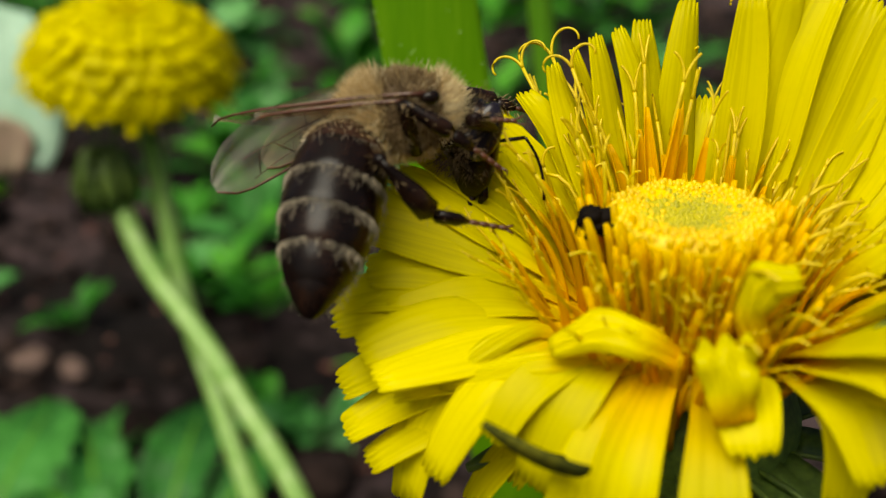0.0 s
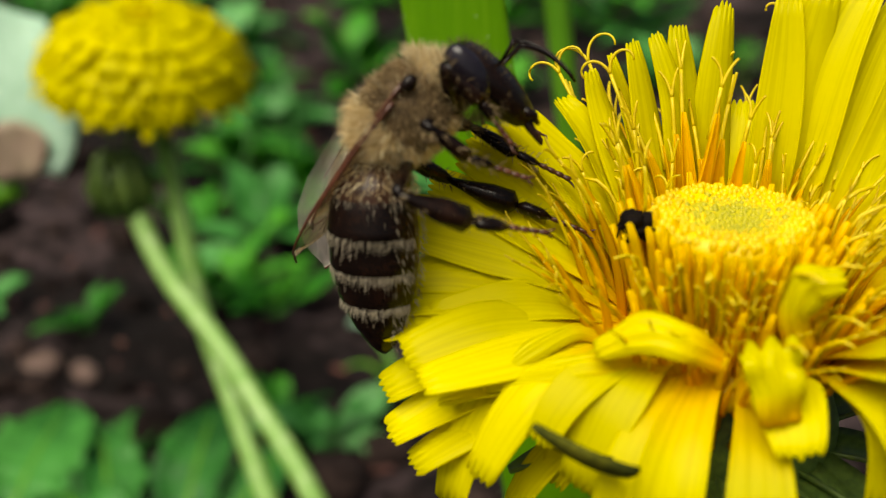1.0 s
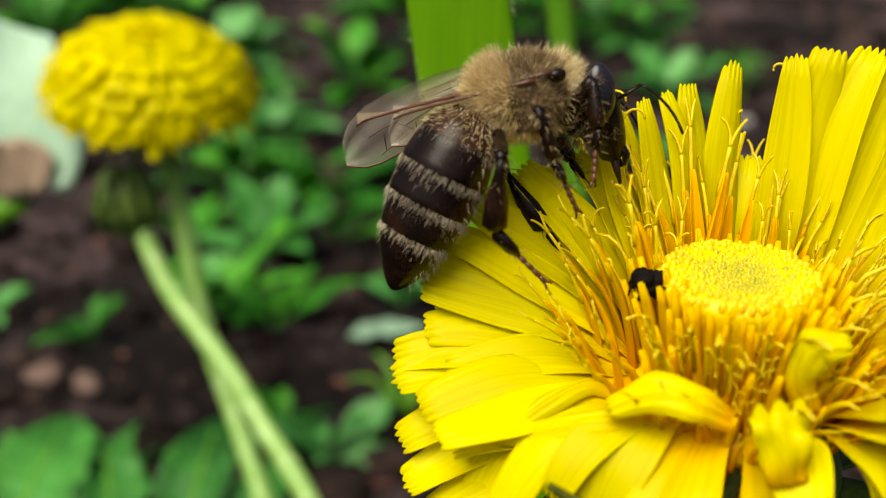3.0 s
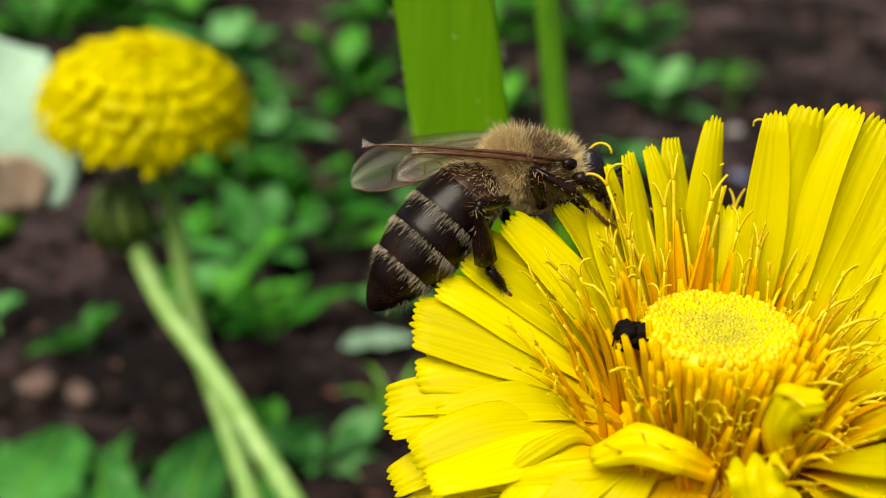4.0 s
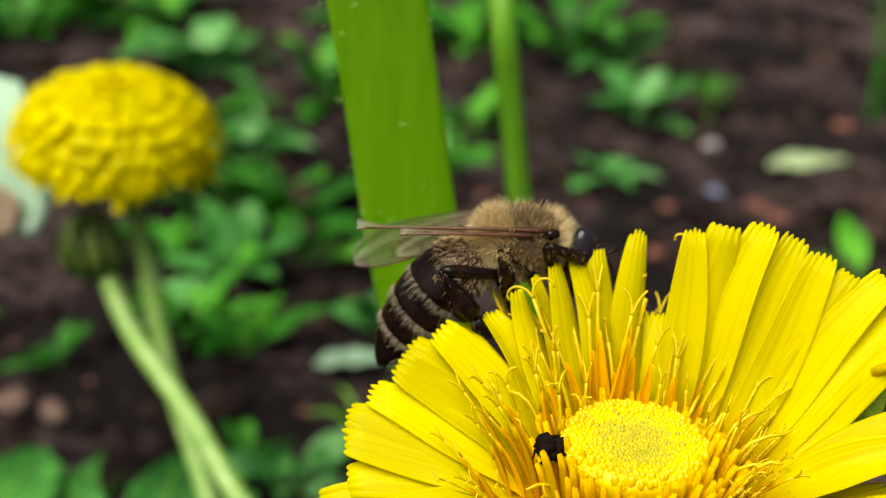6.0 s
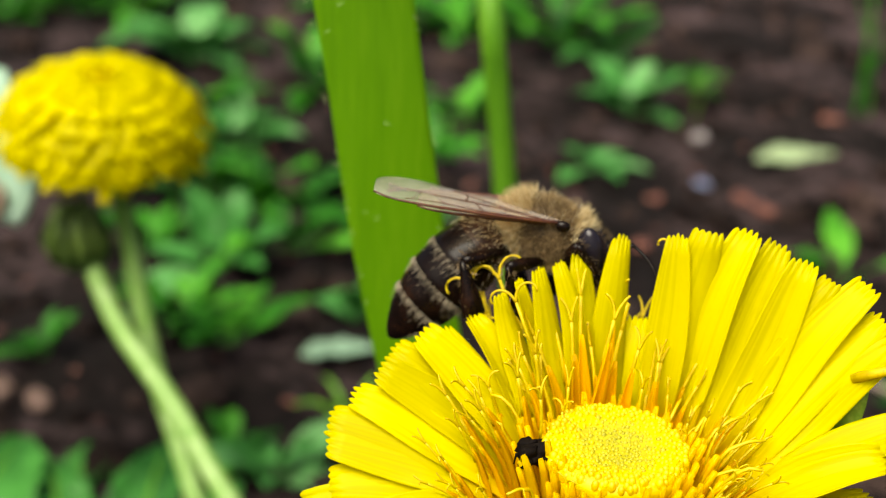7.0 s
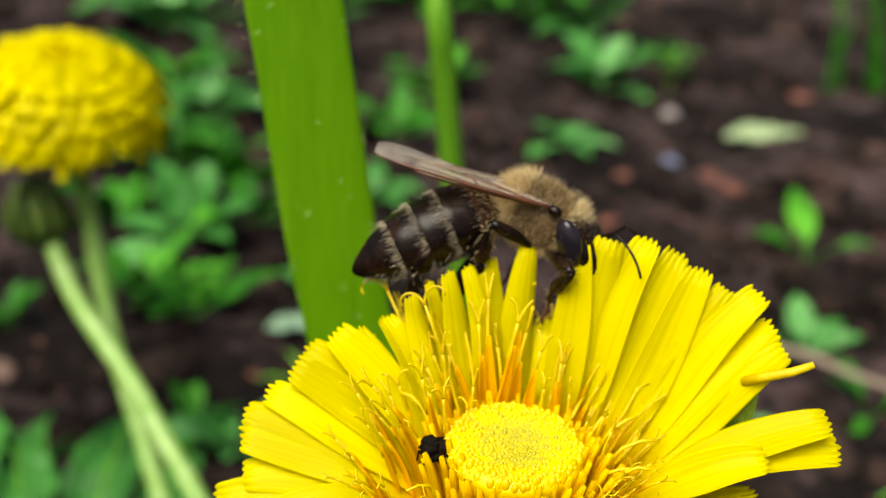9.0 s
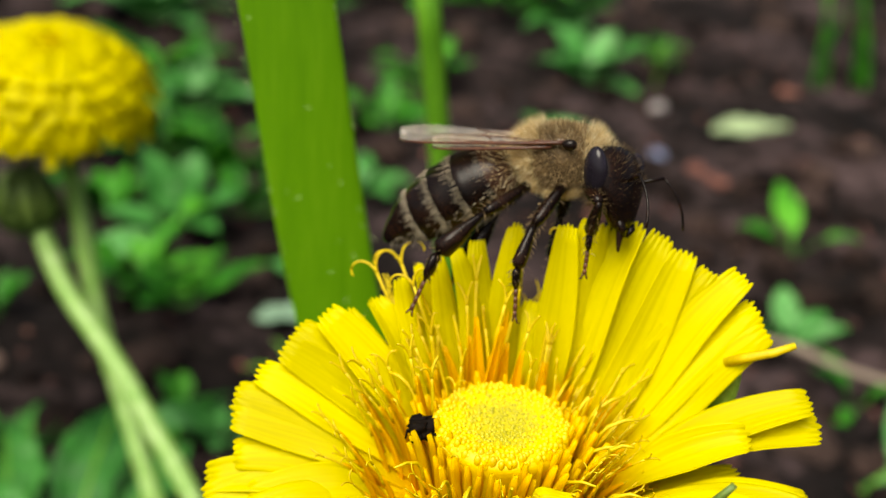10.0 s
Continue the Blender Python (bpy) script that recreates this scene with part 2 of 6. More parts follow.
def petal(parent, az, el, length, width, rnd, base_r=0.0030, base_z=0.0, bulge=0.0022, rows=16, across=20, twist=0.0, mat=PETAL, curl=0.0, cup=None, taper=0.30):
    """One strap-shaped petal from the base ring to its toothed tip, given by the tip's bearing, rise and distance (degrees, metres)."""
    a, e = radians(az), radians(el)
    out = Vector((math.cos(a), math.sin(a), 0))
    p0 = out * base_r + Vector((0, 0, base_z))
    p2 = (out * math.cos(e) + Vector((0, 0, math.sin(e)))) * length
    side = Vector((-math.sin(a), math.cos(a), 0))
    lift = (p2 - p0).cross(side).normalized()
    lift = lift if lift.z > 0 or el > 80 else -lift
    sway = rnd.uniform(-0.0009, 0.0009)
    p1 = (p0 + p2) / 2 + lift * bulge + side * sway
    phase, ripple = rnd.random() * 6.28, rnd.uniform(0.02, 0.09)
    spine, widths, normals = [], [], []
    for i in range(rows):
        t = i / (rows - 1)
        p = bez(p0, p1, p2, t)
        if curl:
            p = p + lift * curl * max(0, t - 0.55) ** 2 * 4
        spine.append(p + lift * 0.00009 * math.sin(t * 8 + phase))
        grow = min(1, t / 0.55)
        widths.append(width * (0.55 + 0.45 * grow * grow * (3 - 2 * grow)) * (1 - taper * (max(0, t - 0.6) / 0.4) ** 1.6))
        roll = twist * min(1, t * 1.5) + ripple * math.sin(t * 6 + phase)
        normals.append((lift * math.cos(roll) + side * math.sin(roll)).normalized())
    bm = bmesh.new()
    strip(bm, spine, widths, normals, across=across, cup=rnd.uniform(-0.05, 0.16) if cup is None else cup * rnd.uniform(-1, 1.2), ridge=0.000008, ridges=rnd.choice((4, 5)), thick=0.00006,
          teeth=rnd.uniform(0.00018, 0.00034), seed=rnd.random())
    return part("petal", bm, mat, parent)


# ---- the ground ----
def ground_height(x, y):
    p = Vector((x, y, 0))
    return 0.005 * noise.noise(p * 18) + 0.004 * noise.noise(p * 55 + Vector((3, 1, 0))) + 0.0020 * noise.noise(p * 170)


def build_ground():
    bm = bmesh.new()
    nx, ny = 170, 190
    xs = [-0.30 + 0.62 * i / nx for i in range(nx + 1)]
    ys = [0.02 + 0.62 * j / ny for j in range(ny + 1)]
    # the fine middle, then a coarse rim that runs to the horizon
    xs = [-60, -8, -2, -0.8, -0.45] + xs + [0.5, 0.9, 2, 8, 60]
    ys = [-60, -8, -2, -0.6, -0.15] + ys + [0.72, 0.9, 2, 8, 60]
    grid = [[bm.verts.new((x, y, ground_height(x, y) if abs(x) < 0.5 and -0.2 < y < 0.75 else -0.002)) for y in ys] for x in xs]
    for i in range(len(xs) - 1):
        for j in range(len(ys) - 1):
            bm.faces.new((grid[i][j], grid[i + 1][j], grid[i + 1][j + 1], grid[i][j + 1]))
    tagged(finish("ground", bm, SOIL), "dark brown bare garden soil, crumbly, mottled almost black", "ground", kind="structure")


build_ground()


def scatter_clods():
    rnd = random.Random(5)
    bm = bmesh.new()
    lumps = []
    for _ in range(900):
        y = 0.10 + 0.5 * rnd.random() ** 1.4
        x = rnd.uniform(-0.55, 0.62) * (y + 0.05)
        lumps.append((x, y, rnd.choice((0.0012, 0.002, 0.003, 0.0045)) * rnd.uniform(0.7, 1.3)))
    for k, (x, y, r) in enumerate(lumps):
        made = bmesh.ops.create_icosphere(bm, subdivisions=2 if r > 0.003 else 1, radius=r)["verts"]
        turn = Euler((rnd.random() * 6, rnd.random() * 6, rnd.random() * 6)).to_matrix()
        flat = rnd.uniform(0.5, 0.9)
        z = ground_height(x, y)
        for v in made:
            co = v.co * (1 + 0.45 * noise.noise(v.co / r * 1.3 + Vector((k, 0, 0))))
            co = turn @ co
            v.co = Vector((co.x + x, co.y + y, co.z * flat + z + r * 0.25))
    tagged(finish("soil_clods", bm, CLOD), "loose brown crumbs and clods of soil", "soil", kind="stuff")


scatter_clods()


def clods():
    rnd = random.Random(15)
    kinds = []
    for k in range(6):
        bm = bmesh.new()
        made = bmesh.ops.create_icosphere(bm, subdivisions=3, radius=1)["verts"]
        for v in made:
            v.co = v.co * (1 + 0.45 * noise.noise(v.co * 1.3 + Vector((k * 3, 0, 0))) + 0.2 * noise.noise(v.co * 4 + Vector((0, k, 0))))
            v.co.z *= 0.65
        ob = finish("soil_clod", bm, CLOD)
        kinds.append(tagged(ob, "lump of dark brown soil on the ground", "soil clod", "soil clods"))
    for k in range(70):
        y = 0.11 + 0.42 * rnd.random() ** 1.3
        x = rnd.uniform(-0.5, 0.55) * (y + 0.05)
        s = rnd.uniform(0.004, 0.009) * (0.5 + y)
        m = pose(x, y, ground_height(x, y) + s * 0.15, 0, 0, rnd.random() * 360) @ Matrix.Scale(s, 4)
        ob = kinds[k] if k < 6 else copy_thing(kinds[k % 6], Matrix())
        ob.matrix_basis = m


clods()


def smooth_path(pts, steps):
    """Points of a smooth curve through the given ones."""
    pts = [Vector(p) for p in pts]
    pts = [2 * pts[0] - pts[1]] + pts + [2 * pts[-1] - pts[-2]]
    out = []
    for a, b, c, d in zip(pts, pts[1:], pts[2:], pts[3:]):
        for k in range(steps):
            t = k / steps
            out.append(0.5 * (2 * b + (c - a) * t + (2 * a - 5 * b + 4 * c - d) * t * t + (3 * b - a - 3 * c + d) * t ** 3))
    return out + [pts[-2]]


# ---- leaves and weeds ----
def leaf_mesh(length, width, lift, droop, seed, lobes=0.0, across=6, rows=10, mat=0, bm=None, base=Vector((0, 0, 0)), az=0.0, shape=0.0, stalk=0.25):
    """A leaf from its base outwards: stalk, blade widest past the middle, pointed end; lobes give a toothed outline."""
    bm = bm or bmesh.new()
    rnd = random.Random(seed)
    out = Vector((math.cos(az), math.sin(az), 0))
    side = Vector((-math.sin(az), math.cos(az), 0))
    p0 = base
    p2 = base + out * length * math.cos(lift) + Vector((0, 0, length * (math.sin(lift) - droop)))
    p1 = base + out * length * 0.45 * math.cos(lift) + Vector((0, 0, length * (0.55 * math.sin(lift) + droop * 0.5))) + side * rnd.uniform(-0.1, 0.1) * length
    spine, widths, normals = [], [], []
    for i in range(rows):
        t = i / (rows - 1)
        spine.append(bez(p0, p1, p2, t))
        s = max(0.0, (t - stalk) / (1 - stalk))
        w = math.sin(math.pi * s ** (0.75 + shape)) ** 0.8 if 0 < s < 1 else 0
        if lobes:
            w *= 1 + lobes * math.sin(s * 26 + seed)
        widths.append(max(width * w, width * 0.07))
        normals.append(Vector((0, 0, 1)) + side * rnd.uniform(-0.2, 0.2))
    strip(bm, spine, widths, normals, across=across, cup=0.14, ridge=width * 0.012, ridges=2, thick=length * 0.012, seed=seed, mat=mat)
    return bm


def weed(x, y, size, count, seed, mat, label, wide=0.42, height=0.0, rise=(0.25, 0.9), lobes=0.0, shape=0.0):
    rnd = random.Random(seed)
    t = thing("weed", label, "weed", at=(x, y, ground_height(x, y) - 0.0005))
    if height:
        bm = bmesh.new()
        tube(bm, [(0, 0, -0.002), (0.0005, 0.0003, height * 0.5), (0, 0, height)], [0.0009, 0.0008, 0.0006], 6)
        part("stalk", bm, STEM_GREEN, t)
    turn = rnd.random() * 6
    for k in range(count):
        z = height * (0.25 + 0.75 * k / count) if height else 0.0
        L = size * rnd.uniform(0.65, 1.1) * (1 - 0.35 * (z / height if height else 0))
        bm = leaf_mesh(L, L * wide * rnd.uniform(0.8, 1.15), rnd.uniform(*rise), rnd.uniform(0.05, 0.3), rnd.randrange(999), lobes=lobes,
                       base=Vector((0, 0, z)), az=turn + k * 2.4 + rnd.uniform(-0.3, 0.3), shape=shape)
        part("leaf", bm, mat, t)
    return t


GREEN_WEED = "low green weed with soft oval leaves on soil"
MINT_WEED = "grey-green seedling weed with rounded leaves on soil"
WEEDS = [  # x, y, leaf length, leaves, mint
    (-0.055, 0.275, 0.020, 9, 0), (-0.036, 0.268, 0.022, 10, 0), (-0.028, 0.236, 0.017, 9, 0), (-0.046, 0.200, 0.014, 9, 0),
    (-0.036, 0.193, 0.014, 8, 0), (-0.063, 0.240, 0.015, 8, 0), (-0.031, 0.365, 0.026, 10, 0), (-0.011, 0.208, 0.010, 5, 1),
    (-0.052, 0.310, 0.020, 9, 1), (-0.066, 0.335, 0.022, 8, 0), (-0.044, 0.225, 0.016, 7, 1), (-0.071, 0.185, 0.009, 6, 0),
    (-0.095, 0.193, 0.010, 4, 1), (-0.022, 0.150, 0.012, 6, 1), (-0.03, 0.158, 0.010, 5, 0),
]
for k, (x, y, size, count, mint) in enumerate(WEEDS):
    weed(x, y, size * 1.5, count + 1, 40 + k, LEAF_MINT if mint else LEAF, MINT_WEED if mint else GREEN_WEED, wide=0.42 if mint else 0.27, rise=(0.2, 1.1))
FAR_WEEDS = [
    (0.098, 0.355, 0.016, 8, 0), (0.076, 0.365, 0.021, 6, 1), (0.060, 0.430, 0.040, 9, 0), (-0.144, 0.475, 0.035, 9, 0),
    (-0.114, 0.485, 0.035, 9, 0), (-0.17, 0.46, 0.035, 8, 0), (0.019, 0.355, 0.022, 9, 0), (0.004, 0.295, 0.018, 8, 0),
    (0.079, 0.415, 0.020, 7, 1), (0.056, 0.300, 0.014, 4, 1), (-0.001, 0.262, 0.015, 7, 1), (-0.085, 0.41, 0.03, 9, 1),
    (0.02, 0.46, 0.035, 10, 0), (-0.02, 0.50, 0.03, 9, 0),
]
for k, (x, y, size, count, mint) in enumerate(FAR_WEEDS):
    weed(x, y, size * 1.25, count + 2, 80 + k, LEAF_MINT if mint else LEAF, MINT_WEED if mint else GREEN_WEED, wide=0.42 if mint else 0.3, height=0.016 if k == 0 else 0.0)
RIGHT_WEEDS = [(0.107, 0.232, 0.026, 3, 0), (0.091, 0.190, 0.016, 6, 1), (0.099, 0.170, 0.016, 5, 0), (0.080, 0.160, 0.010, 5, 1)]
for k, (x, y, size, count, mint) in enumerate(RIGHT_WEEDS):
    weed(x, y, size, count, 120 + k, LEAF_MINT if mint else LEAF, MINT_WEED if mint else GREEN_WEED, wide=0.4 if mint else 0.25)


def broad_leaf(x, y, length, width, az, lift, droop, seed, mat, label, lobes=0.1, z=0.0, shape=0.0, stalk=0.2, name="broad_leaf"):
    t = thing(name, label, "leaf", at=(x, y, ground_height(x, y) + z))
    part("blade", leaf_mesh(length, width, lift, droop, seed, lobes=lobes, across=10, rows=22, az=az, shape=shape, stalk=stalk), mat, t)
    out = Vector((math.cos(az), math.sin(az), 0))
    p2 = out * length * math.cos(lift) + Vector((0, 0, length * (math.sin(lift) - droop)))
    p1 = out * length * 0.45 * math.cos(lift) + Vector((0, 0, length * (0.55 * math.sin(lift) + droop * 0.5)))
    bm = bmesh.new()
    tube(bm, [bez(Vector((0, 0, 0)), p1, p2, k / 9) + Vector((0, 0, 0.0002)) for k in range(9)], [0.0004 - 0.00003 * k for k in range(9)], 6)
    part("midrib", bm, STEM_GREEN, t, "raised green midrib")
    return t


for x, y, L, wide, az, lift, seed in ((-0.066, 0.128, 0.040, 0.62, 1.5, 0.35, 3), (-0.076, 0.124, 0.042, 0.55, 2.5, 0.3, 6), (-0.050, 0.126, 0.036, 0.40, 1.9, 0.5, 4), (-0.040, 0.124, 0.040, 0.42, 1.5, 0.55, 5),
                                      (-0.034, 0.126, 0.030, 0.40, 1.1, 0.5, 7), (-0.056, 0.146, 0.022, 0.5, 1.2, 0.4, 8), (-0.046, 0.120, 0.034, 0.5, 2.4, 0.3, 9)):
    broad_leaf(x, y, L * 0.66, L * wide * 0.7, az, lift * 0.8, 0.12, seed, LEAF_LOW, "toothed green dandelion leaf low over the soil", lobes=0.07, stalk=0.06)
broad_leaf(0.088, 0.140, 0.035, 0.022, 0.3, 0.5, 0.15, 21, LEAF_MINT, "broad grey-green leaf low over the soil", lobes=0.0)


# ---- fallen bits on the soil ----
def fallen_leaf(x, y, length, width, az, mat, label, seed, name="fallen_leaf"):
    t = thing(name, label, "leaf", at=(x, y, ground_height(x, y) + 0.0015))
    part("blade", leaf_mesh(length, width, 0.08, 0.02, seed, across=6, rows=12, az=az, stalk=0.0), mat, t)


PALE_YELLOW_GREEN = material("fallen_leaf_yellow_green", (0.27, 0.36, 0.19), rough=0.6, scale=120, fine=900)
fallen_leaf(0.1055, 0.3085, 0.026, 0.011, 0.1, PALE_YELLOW_GREEN, "fallen pale yellow-green leaf lying on soil", 31)
fallen_leaf(-0.021, 0.190, 0.016, 0.007, 0.1, material("small_leaf_grey_green", (0.20, 0.33, 0.22), rough=0.55, scale=120, fine=900), "small pale green leaf lying on soil", 33)


def litter():
    rnd = random.Random(9)
    for k, (x, y, s, mat) in enumerate([(0.098, 0.272, 0.006, 0), (0.106, 0.266, 0.005, 0), (0.093, 0.278, 0.004, 0), (-0.012, 0.165, 0.005, 0), (-0.006, 0.17, 0.004, 0),
                                        (0.0852, 0.2911, 0.004, 1), (0.093, 0.329, 0.006, 2), (0.07, 0.28, 0.004, 0), (0.13, 0.29, 0.005, 0), (0.142, 0.348, 0.005, 0),
                                        (-0.0768, 0.1748, 0.006, 3), (-0.0679, 0.1719, 0.005, 3), (-0.06, 0.23, 0.005, 0), (0.15, 0.3, 0.006, 0), (0.06, 0.25, 0.004, 0), (-0.018, 0.142, 0.004, 3)]):
        bm = bmesh.new()
        ellipsoid(bm, (0, 0, s * 0.2), (s * rnd.uniform(0.6, 1), s * rnd.uniform(0.4, 0.7), s * 0.22), Euler((rnd.uniform(-0.3, 0.3), 0, rnd.random() * 6)).to_matrix(), 9, 6, wobble=0.5, seed=k)
        ob = finish("pebble" if mat in (1, 2, 3) else "leaf_scrap", bm, (LITTER, BLUE_BIT, WHITE_BIT, STONE)[mat])
        ob.location = (x, y, ground_height(x, y))
        tagged(ob, ("red-brown scrap of dry leaf on soil", "small bluish stone on soil", "small whitish stone on soil", "pinkish brown stone on soil")[mat], "stone" if mat else "leaf scrap")


BLUE_BIT = material("bluish_stone", (0.14, 0.16, 0.26), rough=0.6, scale=300)
WHITE_BIT = material("whitish_stone", (0.3, 0.27, 0.27), rough=0.7, scale=300)
STONE = material("pinkish_stone", (0.12, 0.075, 0.06), rough=0.8, scale=300)
litter()


def twig():
    t = thing("twig", "thin grey-brown dry twig lying on soil", "twig")
    bm = bmesh.new()
    a, b = Vector((0.080, 0.178, 0.008)), Vector((0.135, 0.150, 0.004))
    tube(bm, [a.lerp(b, k / 8) + Vector((0, 0.001 * math.sin(k * 1.3), 0.0006 * math.sin(k * 2.1))) for k in range(9)], [0.0009 - 0.00004 * k for k in range(9)], 7)
    part("stick", bm, material("twig_grey", (0.24, 0.19, 0.15), rough=0.85, scale=200), t)


twig()


def leaf_scraps():
    rnd = random.Random(31)
    bm = bmesh.new()
    for k in range(420):
        y = 0.11 + 0.45 * rnd.random() ** 1.2
        x = rnd.uniform(-0.52, 0.6) * (y + 0.05)
        L = rnd.uniform(0.0015, 0.006) * (0.6 + y)
        leaf_mesh(L, L * rnd.uniform(0.2, 0.6), rnd.uniform(-0.1, 0.4), 0.05, k, across=2, rows=4, bm=bm, base=Vector((x, y, ground_height(x, y) + 0.0012)), az=rnd.random() * 6.28, stalk=0.0)
    tagged(finish("dry_leaf_litter", bm, LITTER), "small red-brown scraps of dry leaf on soil", "leaf litter", kind="stuff")


leaf_scraps()


# ---- the tall green blade and other stems ----
def tall_blade():
    t = thing("tall_leaf_blade", "tall flat green leaf blade with fine pale hairs on its edges", "plant")
    rnd = random.Random(2)
    foot, top = Vector((0.0165, 0.0635, -0.004)), Vector((-0.0116, 0.0645, 0.150))
    n = 40
    spine = [foot.lerp(top, i / (n - 1)) + Vector((0.0003 * math.sin(i * 0.5), 0, 0)) for i in range(n)]
    widths = [0.0061 + 0.00012 * math.sin(i * 0.9) for i in range(n)]
    bm = bmesh.new()
    strip(bm, spine, widths, [Vector((0.1, -1, 0.02))] * n, across=14, cup=-0.05, ridge=0.00004, ridges=6, thick=0.0006, seed=1)
    blade = part("blade", bm, BLADE, t)
    bm = bmesh.new()
    d = (top - foot).normalized()
    side = Vector((d.z, 0, -d.x))
    for _ in range(170):
        z = rnd.uniform(0.35, 0.9)
        s = rnd.choice((-1, 1))
        edge = rnd.random() < 0.78
        p = foot.lerp(top, z) + side * s * (0.00302 if edge else rnd.uniform(0, 0.0028)) + Vector((0, -0.0005 if edge else -0.0004, 0))
        q = (side * s * rnd.uniform(0.4, 1) + Vector((0, -0.6, 0)) - d * rnd.uniform(-0.3, 0.9)).normalized() if edge else (side * rnd.choice((-1, 1)) - d * 0.5 + Vector((0, -0.25, 0))).normalized()
        L = rnd.uniform(0.0002, 0.0005)
        tube(bm, [p, p + q * L * 0.6, p + q * L + d * L * 0.2], [0.000018, 0.000014, 0.000006], 3)
    part("edge_hairs", bm, BLADE_HAIR, blade, "fine short pale hairs")


tall_blade()


def thin_stem():
    t = thing("thin_green_stem", "slender upright green flower stalk with a brown bud", "plant")
    foot, top = Vector((0.0205, 0.1010, -0.002)), Vector((0.0068, 0.0995, 0.098))
    bm = bmesh.new()
    tube(bm, [foot.lerp(top, k / 12) for k in range(13)], [0.0013 - 0.00001 * k for k in range(13)], 12)
    part("stalk", bm, STEM_GREEN, t)
    bm = bmesh.new()
    ellipsoid(bm, top + Vector((-0.0003, 0, 0.002)), (0.0017, 0.0017, 0.0032), None, 12, 8, wobble=0.2)
    part("bud", bm, material("bud_brown", (0.09, 0.06, 0.04), rough=0.7, scale=300), t, "dark brown closed bud")


thin_stem()


def grass_blades():
    rnd = random.Random(8)
    for gx, gy, number in ((0.159, 0.366, 3), (0.1755, 0.368, 4)):
        t = thing("grass_tuft", "small tuft of narrow upright green grass blades", "grass", at=(gx, gy, 0))
        for k in range(number):
            L = rnd.uniform(0.035, 0.075)
            x, bend = rnd.uniform(-0.003, 0.003), rnd.uniform(-0.014, 0.008)
            spine = [Vector((x + bend * (i / 9) ** 1.6, 0.004 * (k / number - 0.5), L * i / 9 - 0.003)) for i in range(10)]
            bm = bmesh.new()
            strip(bm, spine, [0.0017 * (1 - (i / 9) ** 2) + 0.0003 for i in range(10)], [Vector((rnd.uniform(-0.5, 0.5), -1, 0.1))] * 10, across=4, cup=0.2, thick=0.0003)
            part("blade", bm, LEAF, t)
    t2 = thing("grass_tuft", "few thin young grass blades sprouting from soil", "grass", at=(-0.009, 0.160, 0))
    for k in range(6):
        a = k * 1.1
        spine = [Vector((math.cos(a) * 0.010 * (i / 7) ** 1.4, math.sin(a) * 0.010 * (i / 7) ** 1.4, 0.012 * math.sin(i / 7 * 1.9) - 0.001)) for i in range(8)]
        bm = bmesh.new()
        strip(bm, spine, [0.0013 * (1 - (i / 7) ** 2) + 0.0002 for i in range(8)], [Vector((0, -0.3, 1))] * 8, across=4, cup=0.2, thick=0.0002)
        part("blade", bm, STEM_GREEN, t2)


grass_blades()


# ---- the pale leaf beside the far dandelion ----
def pale_leaf():
    t = thing("pale_leaf", "large pale mint-green leaf with a pinkish base", "leaf")
    bm = bmesh.new()
    n = 16
    spine = [Vector((-0.0605 + 0.001 * math.sin(i * 0.4), 0.139 + 0.010 * (i / (n - 1)) ** 1.5, 0.0545 + 0.0185 * i / (n - 1))) for i in range(n)]
    widths = [0.0155 * math.sin(0.75 + 2.1 * i / (n - 1)) ** 0.6 + 0.001 for i in range(n)]
    strip(bm, spine, widths, [Vector((0.25, -1, 0.4))] * n, across=10, cup=0.12, ridge=0.0001, ridges=4, thick=0.0004)
    part("blade", bm, LEAF_PALE, t)
    bm = bmesh.new()
    low = [spine[0] + Vector((0.0006 * (4 - i) / 4, -0.0007, 0.0032 - 0.0014 * (4 - i))) for i in range(7)]
    strip(bm, low, [0.0040, 0.0072, 0.0094, 0.0104, 0.0102, 0.0085, 0.0040], [Vector((0.25, -1, 0.4))] * 7, across=8, cup=0.16, ridge=0.0003, ridges=3, thick=0.0004)
    part("leaf_base", bm, PINK, t, "pinkish fleshy leaf base")
    bm = bmesh.new()
    tube(bm, smooth_path([(-0.0610, 0.1395, 0.0510), (-0.0720, 0.1400, 0.045), (-0.090, 0.142, 0.028), (-0.098, 0.144, -0.002)], 5), 0.0018, 10)
    part("stalk", bm, STEM_GREEN, t)


pale_leaf()


FLORET_COLUMN = material("bud_column_orange", (0.88, 0.56, 0.0), (0.80, 0.44, 0.0), (0.9, 0.66, 0.0), rough=0.5, scale=300, fine=3000, island=0.1, translucent=0.15)


